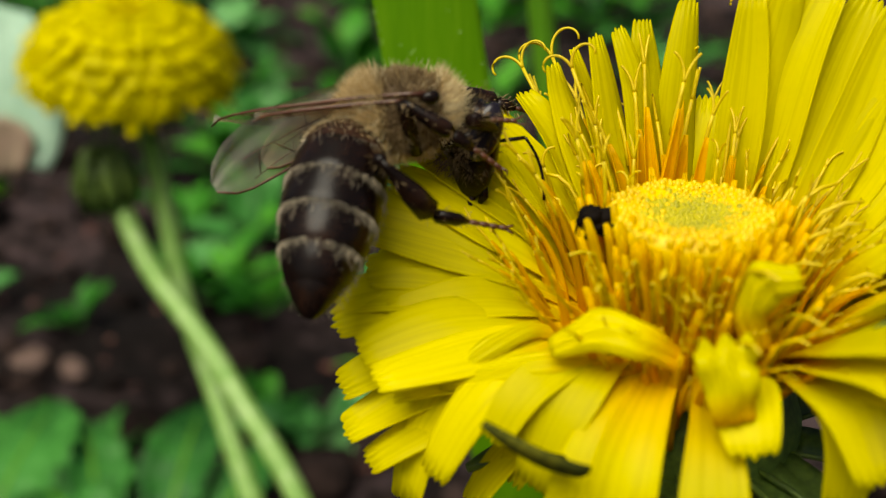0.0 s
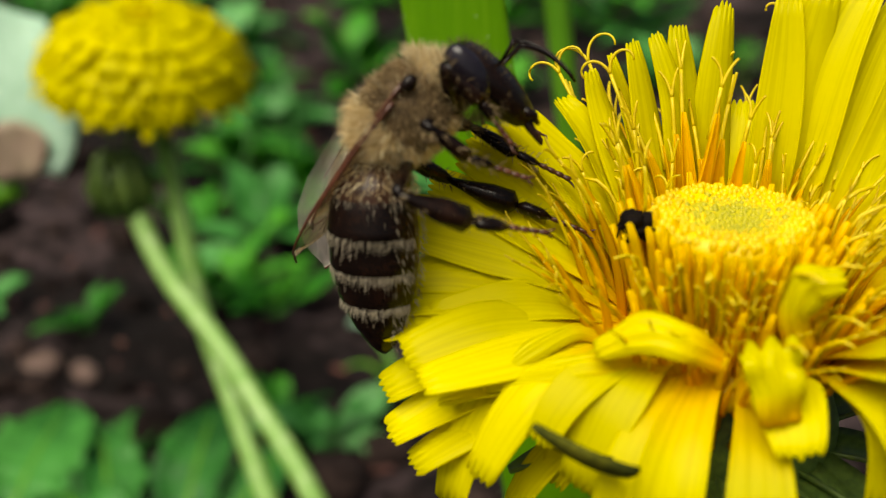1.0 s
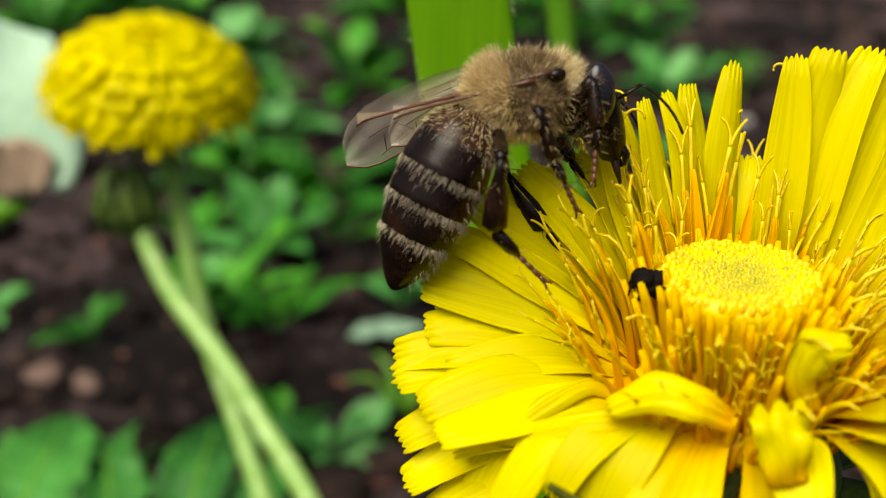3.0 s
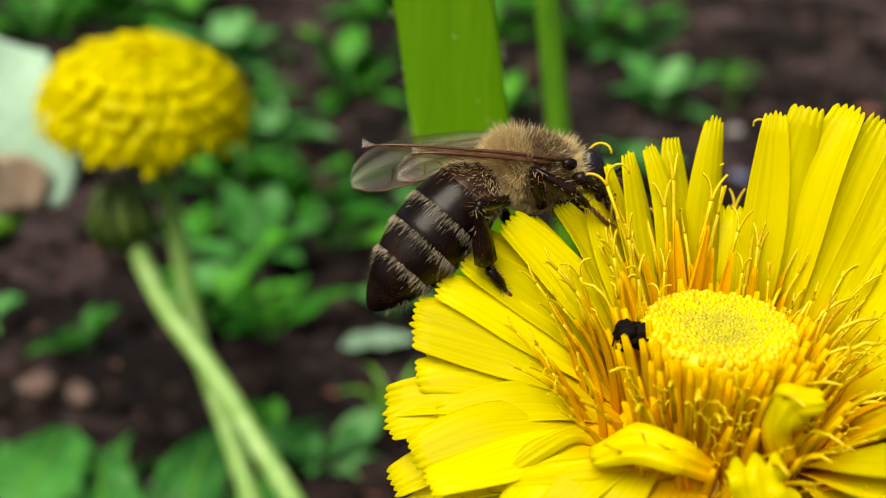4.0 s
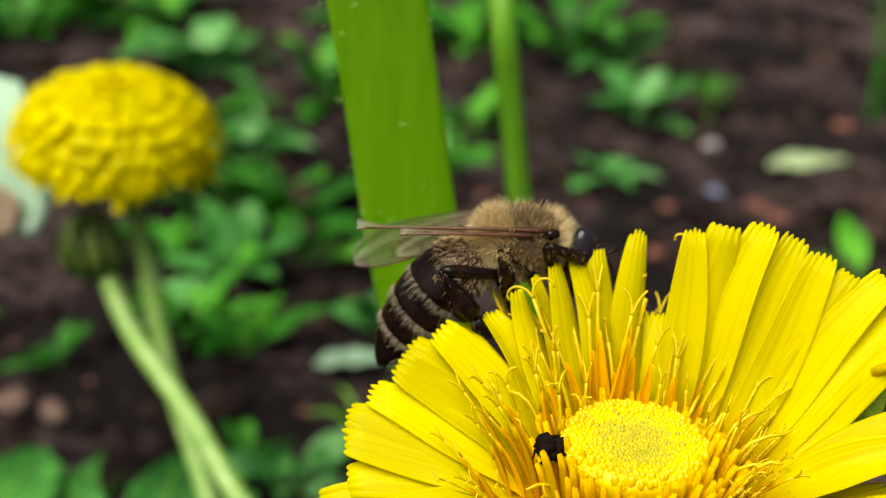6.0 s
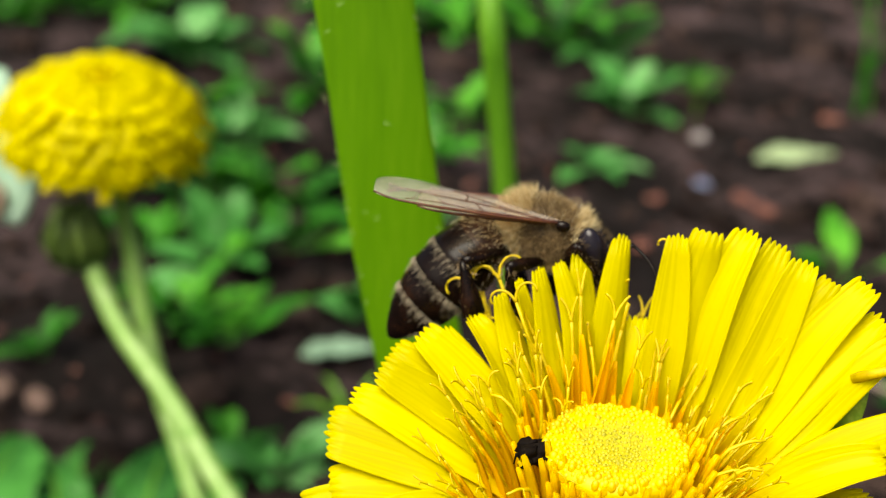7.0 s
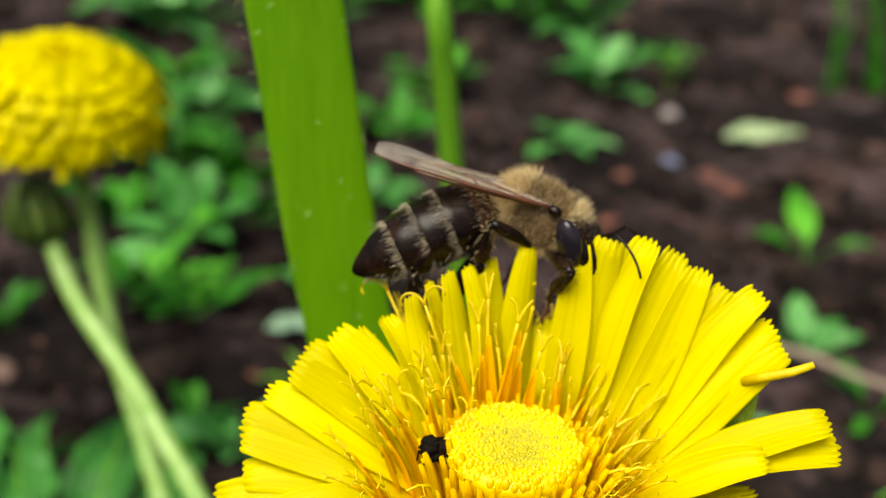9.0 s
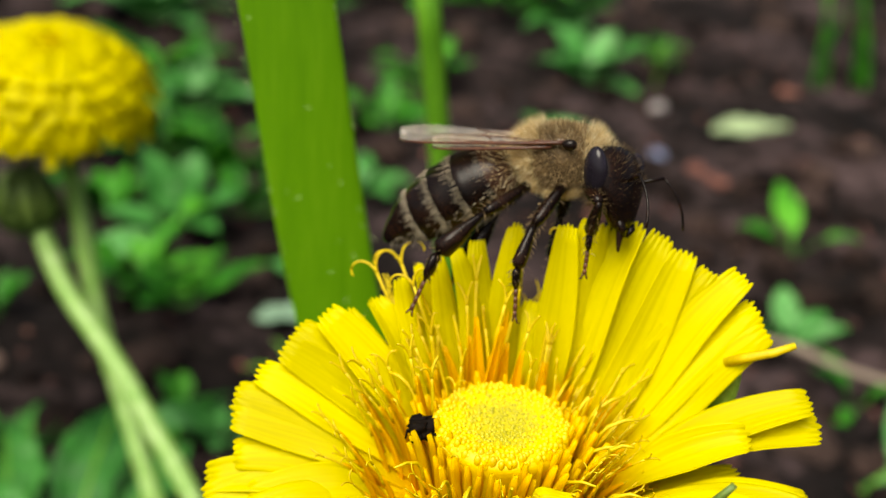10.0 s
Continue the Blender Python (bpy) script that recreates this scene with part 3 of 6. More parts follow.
# ---- the far dandelion, its bud and their pale stalks ----
def far_dandelion():
    rnd = random.Random(21)
    c = Vector((-0.0408, 0.1385, 0.0672))
    t = thing("dandelion", "yellow dandelion in full bloom on a pale green stalk", "flower", "dandelions", at=c)
    tilt = Matrix.Rotation(radians(6), 4, "Y") @ Matrix.Rotation(radians(10), 4, "X")
    head = new("flower_head")
    head.parent = t
    head.matrix_basis = tilt
    # layers that lie over one another like shingles: rise and reach of the tips, height of the roots, arch
    layers = [(-4, 36, 13.8, 2.6, 2.4), (1, 40, 14.3, 3.6, 2.4), (6, 40, 14.2, 4.6, 2.6), (15, 38, 13.6, 5.6, 2.0), (25, 34, 12.8, 6.4, 1.5),
            (36, 30, 11.8, 7.0, 1.0), (48, 26, 10.8, 7.4, 0.7), (60, 20, 10.0, 7.6, 0.5), (72, 12, 9.6, 7.8, 0.3), (83, 6, 9.4, 7.9, 0.1)]
    for el, count, length, root, arch in layers:
        count = round(count * 1.35)
        for k in range(count):
            az = 360 * (k + rnd.uniform(-0.45, 0.45)) / count + el * 2.3
            loose = 1.0 if el < 0 else 0.3
            petal(head, az, el + rnd.uniform(-4, 4) * loose, length * MM * (1 + rnd.uniform(-0.1, 0.08) * loose), rnd.uniform(0.0016, 0.0021), rnd, base_r=0.0014, base_z=root * MM, bulge=arch * MM, rows=8, across=4, twist=rnd.uniform(-0.1, 0.1), curl=-0.0003, cup=0.02)
    bm = bmesh.new()
    ellipsoid(bm, (0, 0, -0.004), (0.0042, 0.0042, 0.0055), None, 16, 10)
    for k in range(14):
        a = k * math.tau / 14
        o = Vector((math.cos(a), math.sin(a), 0))
        tube(bm, [o * 0.0038 + Vector((0, 0, -0.003)), o * 0.0055 + Vector((0, 0, -0.005)), o * 0.0062 + Vector((0, 0, -0.0085))], [0.0009, 0.0008, 0.0002], 5)
    part("bract_cup", bm, BRACT, head, "dark green cup of bracts")
    # added yellow dome under the petal tips, lightens the dark gaps between them
    bm = bmesh.new()
    ellipsoid(bm, (0, 0, 0.0016), (0.0112, 0.0112, 0.0060), None, 40, 20, wobble=0.08)
    part("disc", bm, STYLE, head, "added yellow dome that lightens the gaps between petals")
    bm = bmesh.new()
    pts = [Vector(p) - c for p in ((-0.0398, 0.1370, 0.0630), (-0.0384, 0.1367, 0.0531), (-0.0371, 0.1344, 0.0458), (-0.0348, 0.1293, 0.0372), (-0.0300, 0.1212, 0.0289), (-0.0252, 0.1129, 0.0205), (-0.0180, 0.1020, 0.0090), (-0.0150, 0.0980, -0.0020))]
    tube(bm, smooth_path(pts, 5), 0.00135, 12)
    part("stalk", bm, STEM_PALE, t, "pale green hollow stalk")


far_dandelion()


def far_bud():
    c = Vector((-0.0450, 0.1353, 0.0525))
    t = thing("dandelion_bud", "closed dark green dandelion bud on a pale stalk", "flower bud", at=c)
    bm = bmesh.new()
    ellipsoid(bm, (0, 0, 0), (0.0036, 0.0034, 0.0044), None, 16, 12, wobble=0.1)
    for k in range(11):
        a = k * math.tau / 11
        o = Vector((math.cos(a), math.sin(a), 0))
        one = bmesh.new()
        tube(one, [o * 0.0030 + Vector((0, 0, -0.0032)), o * 0.0040 + Vector((0, 0, 0)), o * 0.0026 + Vector((0, 0, 0.004)), o * 0.0008 + Vector((0, 0, 0.0052))], [0.0007, 0.0009, 0.0006, 0.0002], 5)
        part("bract", one, BRACT, t)
    part("bud_head", bm, BRACT, t)
    bm = bmesh.new()
    pts = [Vector(p) - c for p in ((-0.0434, 0.1345, 0.0495), (-0.0383, 0.1277, 0.0431), (-0.0301, 0.1193, 0.0369), (-0.0241, 0.1124, 0.0314), (-0.0184, 0.1056, 0.0261), (-0.0110, 0.0960, 0.0150), (-0.0060, 0.0910, -0.0020))]
    tube(bm, smooth_path(pts, 5), 0.00135, 12)
    part("stalk", bm, STEM_PALE, t, "pale green stalk")


far_bud()


# ---- the near dandelion ----
HEAD = Vector((0.01088, 0.0405, 0.08212))


# the petals that show, group by group: bearing, rise (degrees), reach, width (millimetres), roll
BACK_PETALS = ((149, 41, 13.2, 2.1, 0.35), (143, 47, 12.8, 2.1, 0.2), (137, 52, 13.2, 1.9, 0.1), (131, 55, 13.5, 1.8, -0.1), (124, 58, 13.6, 1.9, -0.15), (117, 62, 13.6, 1.5, 0.1), (107, 61, 13.9, 1.9, 0.1), (91, 63, 14.6, 1.95, 0.0),
               (69, 66, 14.9, 2.1, 0.05), (57, 64, 15.5, 2.2, -0.1), (46, 62, 15.9, 2.2, -0.2), (38, 58, 16.0, 2.0, -0.5),
               (29, 54, 16.0, 2.0, -0.7), (22, 52, 15.9, 1.9, -0.8), (17, 50, 16.7, 2.1, -0.75), (13, 46, 16.0, 2.1, -0.7), (9, 42, 15.8, 2.1, -0.65))
LEFT_PETALS = ((155, 40, 13.8, 2.2, 0.55), (159, 35, 14.3, 2.1, 0.6), (164, 31, 14.3, 2.1, 0.65), (168, 27, 14.6, 2, 0.7), (172, 22, 15.2, 2.2, 0.7),
               (175, 19, 14.9, 2.2, 0.7), (179, 14, 14.3, 2.2, 0.65), (-179, 9, 15.4, 2.1, 0.6), (-174, 10, 13.2, 1.9, 0.55), (-175, 6, 15.3, 2.1, 0.5), (-168, 7, 14.5, 2.2, 0.5),
               (-161, 4, 14.2, 2, 0.4), (-172, -3, 15.2, 2.2, 0.35), (-167, -9, 15.3, 2.3, 0.3), (-163, -12, 14.8, 2.1, 0.25))
FRONT_PETALS = ((-152, -7, 13.2, 1.9, 0.25), (-159, -18, 14.2, 2.3, 0.2), (-144, 1, 11.2, 1.6, 0.35), (-137, -8, 10.8, 2.1, 0.2), (-126, -27, 12.8, 2.0, 0.3), (-117, -29, 13.0, 2.3, 0.45),
                (-98, -31, 12.8, 2.2, 0.0), (-91, 10, 9.6, 2.2, -0.25), (-67, -8, 9.8, 1.8, -0.3), (-68, 6, 11.0, 2.2, -0.35), (-66, 19, 13.4, 2.1, -0.3))
RIGHT_PETALS = ((-64, 26, 14.4, 2.0, -0.4), (-55, 24, 15.2, 2.2, -0.3), (-47, 29, 15.2, 2.0, 0.25), (-38, 28, 15.4, 2.2, -0.2), (-29, 25, 15.0, 2.2, -0.2), (-21, 24, 14.6, 2.1, -0.2),
                (-13, 18, 14.6, 2.2, -0.1), (-7, 28, 15.7, 2.2, -0.25), (-4, 32, 15.8, 2.0, -0.3), (-12, 34, 12.6, 1.9, -0.5))


def near_dandelion():
    rnd = random.Random(11)
    t = thing("dandelion", "large open yellow dandelion seen close, with curled styles", "flower", "dandelions", at=HEAD)
    head = new("flower_head")
    head.parent = t
    for az, el, reach, width, twist in BACK_PETALS:
        petal(head, az, el, reach * MM, width * (0.98 if az > 60 else 1.06) * MM, rnd, base_r=0.0036, base_z=0.0010, bulge=0.0002, twist=twist + rnd.uniform(-0.2, 0.2), curl=rnd.uniform(-0.0010, 0.0004), cup=0.22, taper=0.48 if az > 60 else 0.34)
    for az, el, reach, width, twist in LEFT_PETALS:
        petal(head, az, el, reach * MM, width * 1.06 * MM, rnd, base_r=0.0044, base_z=0.0010, bulge=0.0012, twist=twist, curl=rnd.uniform(-0.0008, 0.0002), cup=0.12)
    for az, el, reach, width, twist in FRONT_PETALS:
        petal(head, az, el, reach * MM, width * 1.15 * MM, rnd, base_r=0.0050, base_z=0.0014, bulge=0.0010 + 0.00011 * max(0, 10 - el), twist=twist, curl=-0.0010, cup=0.16)
    for az, el, reach, width, twist in RIGHT_PETALS:
        petal(head, az, el, reach * MM, width * 1.15 * MM, rnd, base_r=0.0046, base_z=0.0014, bulge=0.0014, twist=twist, curl=-0.0006, cup=0.18)
    # shorter petals of the lower layers, seen between the others
    for table, count, drop, shrink in ((LEFT_PETALS, 11, 6, 0.93), (BACK_PETALS, 13, 11, 0.74), (FRONT_PETALS, 3, 12, 0.9), (RIGHT_PETALS, 9, 10, 0.9)):
        for (az, el, reach, width, twist), after in zip(table[:count], table[1:]):
            between_two = az + (((after[0] - az + 180) % 360) - 180) * 0.5
            if abs(between_two - 2) < 8:
                continue  # a gap between two groups of petals
            petal(head, between_two, (el + after[1]) / 2 - drop, min(reach, after[2]) * shrink * MM, width * MM, rnd, base_r=0.0040, base_z=0.0002, bulge=0.0008, twist=twist * 0.5, curl=-0.0004, cup=0.1, rows=10)
    # petals that are rolled and folded over at the edge of the florets: spine, widths, facing, cup, teeth
    flaps = ((((-1.9, -5.9, 2.5), (-3.6, -6.5, 3.7), (-5.3, -6.0, 3.9), (-6.9, -5.3, 2.7)), (1.0, 1.5, 1.7, 0.9), (-0.1, -0.7, 0.8), -0.16, (0.12, 4)),
             (((-3.6, -4.7, 1.6), (-6.7, -5.0, 2.0), (-8.8, -4.7, 1.4), (-11.0, -3.8, 0.4)), (0.8, 1.2, 1.2, 0.8), (0.2, -0.6, 1.0), -0.2, (0.1, 3)),
             (((-5.6, -2.6, 1.5), (-7.2, -2.6, 2.2), (-9.0, -3.6, 1.9), (-10.6, -4.1, 0.8)), (0.7, 0.9, 1.0, 0.6), (0.1, -0.3, 1.0), -0.25, (0.1, 3)),
             (((-0.7, -8.9, 1.7), (-0.9, -8.9, 2.8), (-1.1, -8.5, 3.7), (-1.1, -7.9, 4.2)), (1.5, 1.8, 2.1, 2.3), (0.0, -1.0, 0.3), -0.06, (0.9, 3)),
             (((0.8, -6.0, 2.8), (0.1, -6.2, 4.5), (0.4, -6.4, 5.9), (1.6, -6.5, 6.1)), (1.0, 1.3, 1.6, 1.0), (-0.5, -1.0, 0.5), -0.35, (0.15, 3)))
    for pts, wide, facing, cup, (tooth, teeth) in flaps:
        spine = smooth_path([Vector(p) * MM for p in pts], 7)
        last = len(spine) - 1
        bm = bmesh.new()
        widths = [(wide[int(3 * k / last)] + (wide[min(3, int(3 * k / last) + 1)] - wide[int(3 * k / last)]) * (3 * k / last % 1)) * MM for k in range(last + 1)]
        normals = [Vector(facing) + Vector((0.22 * math.sin(k * 0.5), 0, 0.18 * math.cos(k * 0.7))) for k in range(last + 1)]
        strip(bm, [Vector(p) for p in spine], widths, normals, across=18, cup=cup, ridge=0.00004, ridges=3, thick=0.0001, teeth=tooth * MM, n_teeth=teeth, seed=len(pts))
        part("folded_petal", bm, PETAL, head, "short crumpled yellow petal folded over")
    bm = bmesh.new()
    ellipsoid(bm, (-0.0005, 0.0, 0.0002), (0.0052, 0.0052, 0.0018), None, 32, 14, wobble=0.1)
    part("receptacle", bm, FLORET_COLUMN, head, "orange-yellow base packed with floret tubes")
    florets(head, rnd)
    long_styles(head)
    disc(head, rnd)
    involucre(head, t, rnd)


def long_styles(head):
    """Tall forked styles with tightly curled ends that stand up between the back petals."""
    for x, y, z, size in ((-7.3, 7.2, 9.9, 1.0), (-6.0, 7.3, 10.4, 1.1), (-5.4, 4.6, 10.6, 0.9), (2.2, 6.4, 12.7, 0.55)):
        top = Vector((x, y, z)) * MM
        foot = Vector((x * 0.42, y * 0.42, 1.0)) * MM
        mid = foot.lerp(top, 0.5) + Vector((x, y, 0)).normalized() * -0.0006
        bm = bmesh.new()
        stem = [bez(foot, mid, top, k / 9) for k in range(10)]
        tube(bm, stem, [0.00011 - 0.000003 * k for k in range(10)], 7)
        d = (stem[-1] - stem[-2]).normalized()
        for s in (-1, 1):
            way = Vector((s, -0.25 * s, 0.0))
            axis = d.cross(way).normalized()
            p, heading, path = top.copy(), (d + way * 0.25).normalized(), [top.copy()]
            for k in range(13):
                p = p + heading * 0.00017 * size
                heading = (Matrix.Rotation(0.10 + 0.030 * k, 3, axis) @ heading).normalized()
                path.append(p.copy())
            tube(bm, path, [0.00008 - 0.000002 * k for k in range(14)], 6)
        part("style", bm, STYLE, head, "tall yellow style with two curled arms")


def floret_mesh(height, lean, curl, seed):
    """One narrow rolled floret with a thin style that stands out of it and forks into two arms."""
    rnd = random.Random(seed)
    bm = bmesh.new()
    tip = Vector((height * math.sin(lean), 0, height * math.cos(lean)))
    mid = Vector((height * 0.25 * math.sin(lean), rnd.uniform(-0.0006, 0.0006), height * 0.62 * math.cos(lean)))
    pts = [bez(Vector((0, 0, 0)), mid, tip, k / 15) for k in range(16)]
    last = rnd.choice((12, 13, 13, 14))
    body = pts[:last]
    strip(bm, body, [0.00066 - 0.00050 * (k / (last - 1)) ** 3.0 for k in range(last)], [Vector((1, 0.15, 0.2))] * last, across=6, cup=-0.5, thick=0.00010, seed=seed)
    # the style stands out of the floret and forks
    style = pts[last - 3:]
    tube(bm, style, [0.00011 - 0.00003 * k / (len(style) - 1) for k in range(len(style))], 6, mat=1)
    d = (pts[-1] - pts[-3]).normalized()
    side = d.cross(Vector((0, 1, 0.2))).normalized()
    a0 = rnd.uniform(0, 6.28)
    s1 = pts[-1]
    for arm in (0, 1):
        way = (Vector((0, 1, 0)) * math.cos(a0) + side * math.sin(a0)) * (1 if arm else -1)
        p, heading, path = s1.copy(), (d + way * 0.16).normalized(), [s1.copy()]
        bend = curl * rnd.uniform(0.5, 1.3) * (1 if arm else 0.5)
        axis = d.cross(way).normalized()
        for k in range(9):
            p = p + heading * 0.00013
            heading = (Matrix.Rotation(bend * (k / 8 + 0.25), 3, axis) @ heading).normalized()
            path.append(p.copy())
        tube(bm, path, [0.000080 - 0.000003 * k for k in range(10)], 5, mat=1)
    return bm


def florets(head, rnd):
    kinds = []
    for k in range(18):
        mesh_ob = floret_mesh(rnd.uniform(0.0062, 0.0088), rnd.uniform(0.2, 0.55), rnd.uniform(0.03, 0.16) if k < 9 else rnd.uniform(0.22, 0.6), 100 + k)
        mesh = bpy.data.meshes.new("floret")
        mesh_ob.to_mesh(mesh)
        mesh_ob.free()
        mesh.materials.append(FLORET)
        mesh.materials.append(STYLE)
        mesh.polygons.foreach_set("use_smooth", [True] * len(mesh.polygons))
        kinds.append(mesh)
    for ring, (count, r, lean) in enumerate([(40, 0.0039, -16), (44, 0.0043, -10), (44, 0.0047, -4), (42, 0.0052, 3), (34, 0.0058, 9)]):
        for k in range(count):
            az = 360 * (k + rnd.uniform(-0.36, 0.36)) / count + 3 * ring
            back = 0.5 + 0.5 * math.sin(radians(az - 10))
            rr = r * rnd.uniform(0.94, 1.06) * (0.94 + 0.08 * back)
            x, y = rr * math.cos(radians(az)) - 0.0009, rr * math.sin(radians(az)) - 0.0004
            if abs(x + 0.0048) < 0.0008 and -0.0030 < y < 0.0003:
                continue  # the beetle's hollow
            ob = new("floret", kinds[rnd.randrange(9) + (9 if rnd.random() > back ** 2 else 0)])
            ob.parent = head
            size = (0.62 + 0.30 * back + 0.2 * max(0, back - 0.6) / 0.4 - 0.04 * ring * (1 - back)) * rnd.uniform(0.84, 1.1)
            ob.matrix_basis = (pose(x, y, 0.0009 - 0.0002 * ring, 0, 0, az)
                               @ pose(0, 0, 0, rnd.uniform(-10, 10), lean * (0.7 + 0.5 * back) + 6 * (1 - back) + rnd.uniform(-8, 8), 0) @ Matrix.Scale(size, 4))


CUSHION = ((0.0, -0.30), (1.0, -0.20), (1.8, 0.0), (2.5, 0.17), (2.9, 0.16), (3.12, 0.04), (3.3, -0.16), (3.38, -0.45), (3.2, -0.9))


def cushion_height(r):
    for (a, za), (b, zb) in zip(CUSHION, CUSHION[1:]):
        if r * 1000 <= b:
            return (za + (zb - za) * (r * 1000 - a) / (b - a)) * MM
    return CUSHION[-1][1] * MM


def disc(head, rnd):
    """The unopened middle: packed round buds half sunk in a cushion, with upright closed florets round its rim."""
    top = Vector((-0.0010, -0.0006, 0.0062))
    bm = bmesh.new()
    green = bmesh.new()
    n, radius = 560, 0.00322
    for k in range(n):
        r = min(radius, radius * math.sqrt((k + 0.5) / n) + rnd.uniform(-0.00007, 0.00007))
        a = k * 2.39996 + rnd.uniform(-0.00007, 0.00007) / max(r, 0.0002)
        s = r / radius
        size = (0.00014 + 0.00006 * s * s) * rnd.uniform(0.8, 1.2)
        target = green if s < 0.5 + rnd.uniform(-0.22, 0.22) else bm
        made = bmesh.ops.create_icosphere(target, subdivisions=2 if s > 0.75 else 1, radius=size * rnd.uniform(0.85, 1.15))["verts"]
        lift = cushion_height(r) - size * 0.95 + rnd.uniform(-1, 1) * (0.00003 + 0.00025 * max(0, s - 0.55))
        for v in made:
            v.co = Vector((v.co.x * 0.9, v.co.y * 0.9, v.co.z * 1.5)) + top + Vector((r * math.cos(a), r * math.sin(a), lift))
    tagged(part("disc_rim", bm, BUDS, head), kind="stuff")
    tagged(part("disc_middle", green, BUDS_GREEN, head, "greenish yellow unopened middle"), kind="stuff")
    bm = bmesh.new()
    rings = [(0.0030, -0.006)] + [(r * MM, z * MM) for r, z in CUSHION[::-1] if r > 0] + [(0.00015, -0.0003)]
    loops = [[bm.verts.new(top + Vector((r * math.cos(a * math.tau / 48), r * math.sin(a * math.tau / 48), z - 0.00004))) for a in range(48)] for r, z in rings]
    for i, (u, v) in enumerate(zip(loops, loops[1:])):
        for k in range(48):
            bm.faces.new((u[k], u[(k + 1) % 48], v[(k + 1) % 48], v[k])).material_index = 1 if rings[i][0] < 0.0020 else 0
    part("disc_cushion", bm, [BUDS, BUDS_GREEN], head)
    # upright closed florets round the rim, like fine columns; some end in a thin style
    kinds = []
    for k in range(6):
        bm = bmesh.new()
        bow = rnd.uniform(-0.00012, 0.00012)
        pts = [Vector((0.0005 * (i / 8) ** 2, bow * math.sin(3 * i / 8), 0.0064 * i / 8)) for i in range(9)]
        strip(bm, pts, [0.00040, 0.00042, 0.00043, 0.00044, 0.00045, 0.00045, 0.00042, 0.00034, 0.00016], [Vector((1, 0, 0.1))] * 9, across=6, cup=-0.55, thick=0.00016, seed=k)
        if k > 2:
            q = [pts[6], pts[8], pts[8] + Vector((0.0003, bow, 0.0006)), pts[8] + Vector((0.0007 * (k - 2) / 2, bow * 2, 0.0010)), pts[8] + Vector((0.0012 * (k - 2) / 2, bow * 3, 0.0011))]
            tube(bm, q, [0.00011, 0.00011, 0.00010, 0.00009, 0.00006], 6, mat=1)
        mesh = bpy.data.meshes.new("bud_column")
        bm.to_mesh(mesh)
        bm.free()
        mesh.materials.append(COLUMN)
        mesh.materials.append(STYLE)
        mesh.polygons.foreach_set("use_smooth", [True] * len(mesh.polygons))
        kinds.append(mesh)
    for count, r, low, out in ((54, 0.0030, -0.0004, 0), (54, 0.0033, -0.0001, 1), (44, 0.0036, 0.0006, 4), (26, 0.0039, 0.0012, 8), (24, 0.0042, 0.0020, 12)):
        for k in range(count):
            a = 360 * (k + rnd.uniform(-0.4, 0.4)) / count
            if out >= 7 and math.sin(radians(a)) > 0.3:
                continue
            x, y = top.x + r * math.cos(radians(a)), top.y + r * math.sin(radians(a))
            if out > 1 and abs(x + 0.0048) < 0.0008 and -0.0034 < y < 0.0006:
                continue
            ob = new("bud_column", kinds[rnd.randrange(3 if out < 2 else 6)])
            ob.parent = head
            ob.matrix_basis = pose(x, y, -0.0004 - low, 0, 0, a) @ pose(0, 0, 0, rnd.uniform(-6, 6), out + rnd.uniform(-4, 8), 0) @ Matrix.Scale(rnd.uniform(0.88, 1.06), 4)


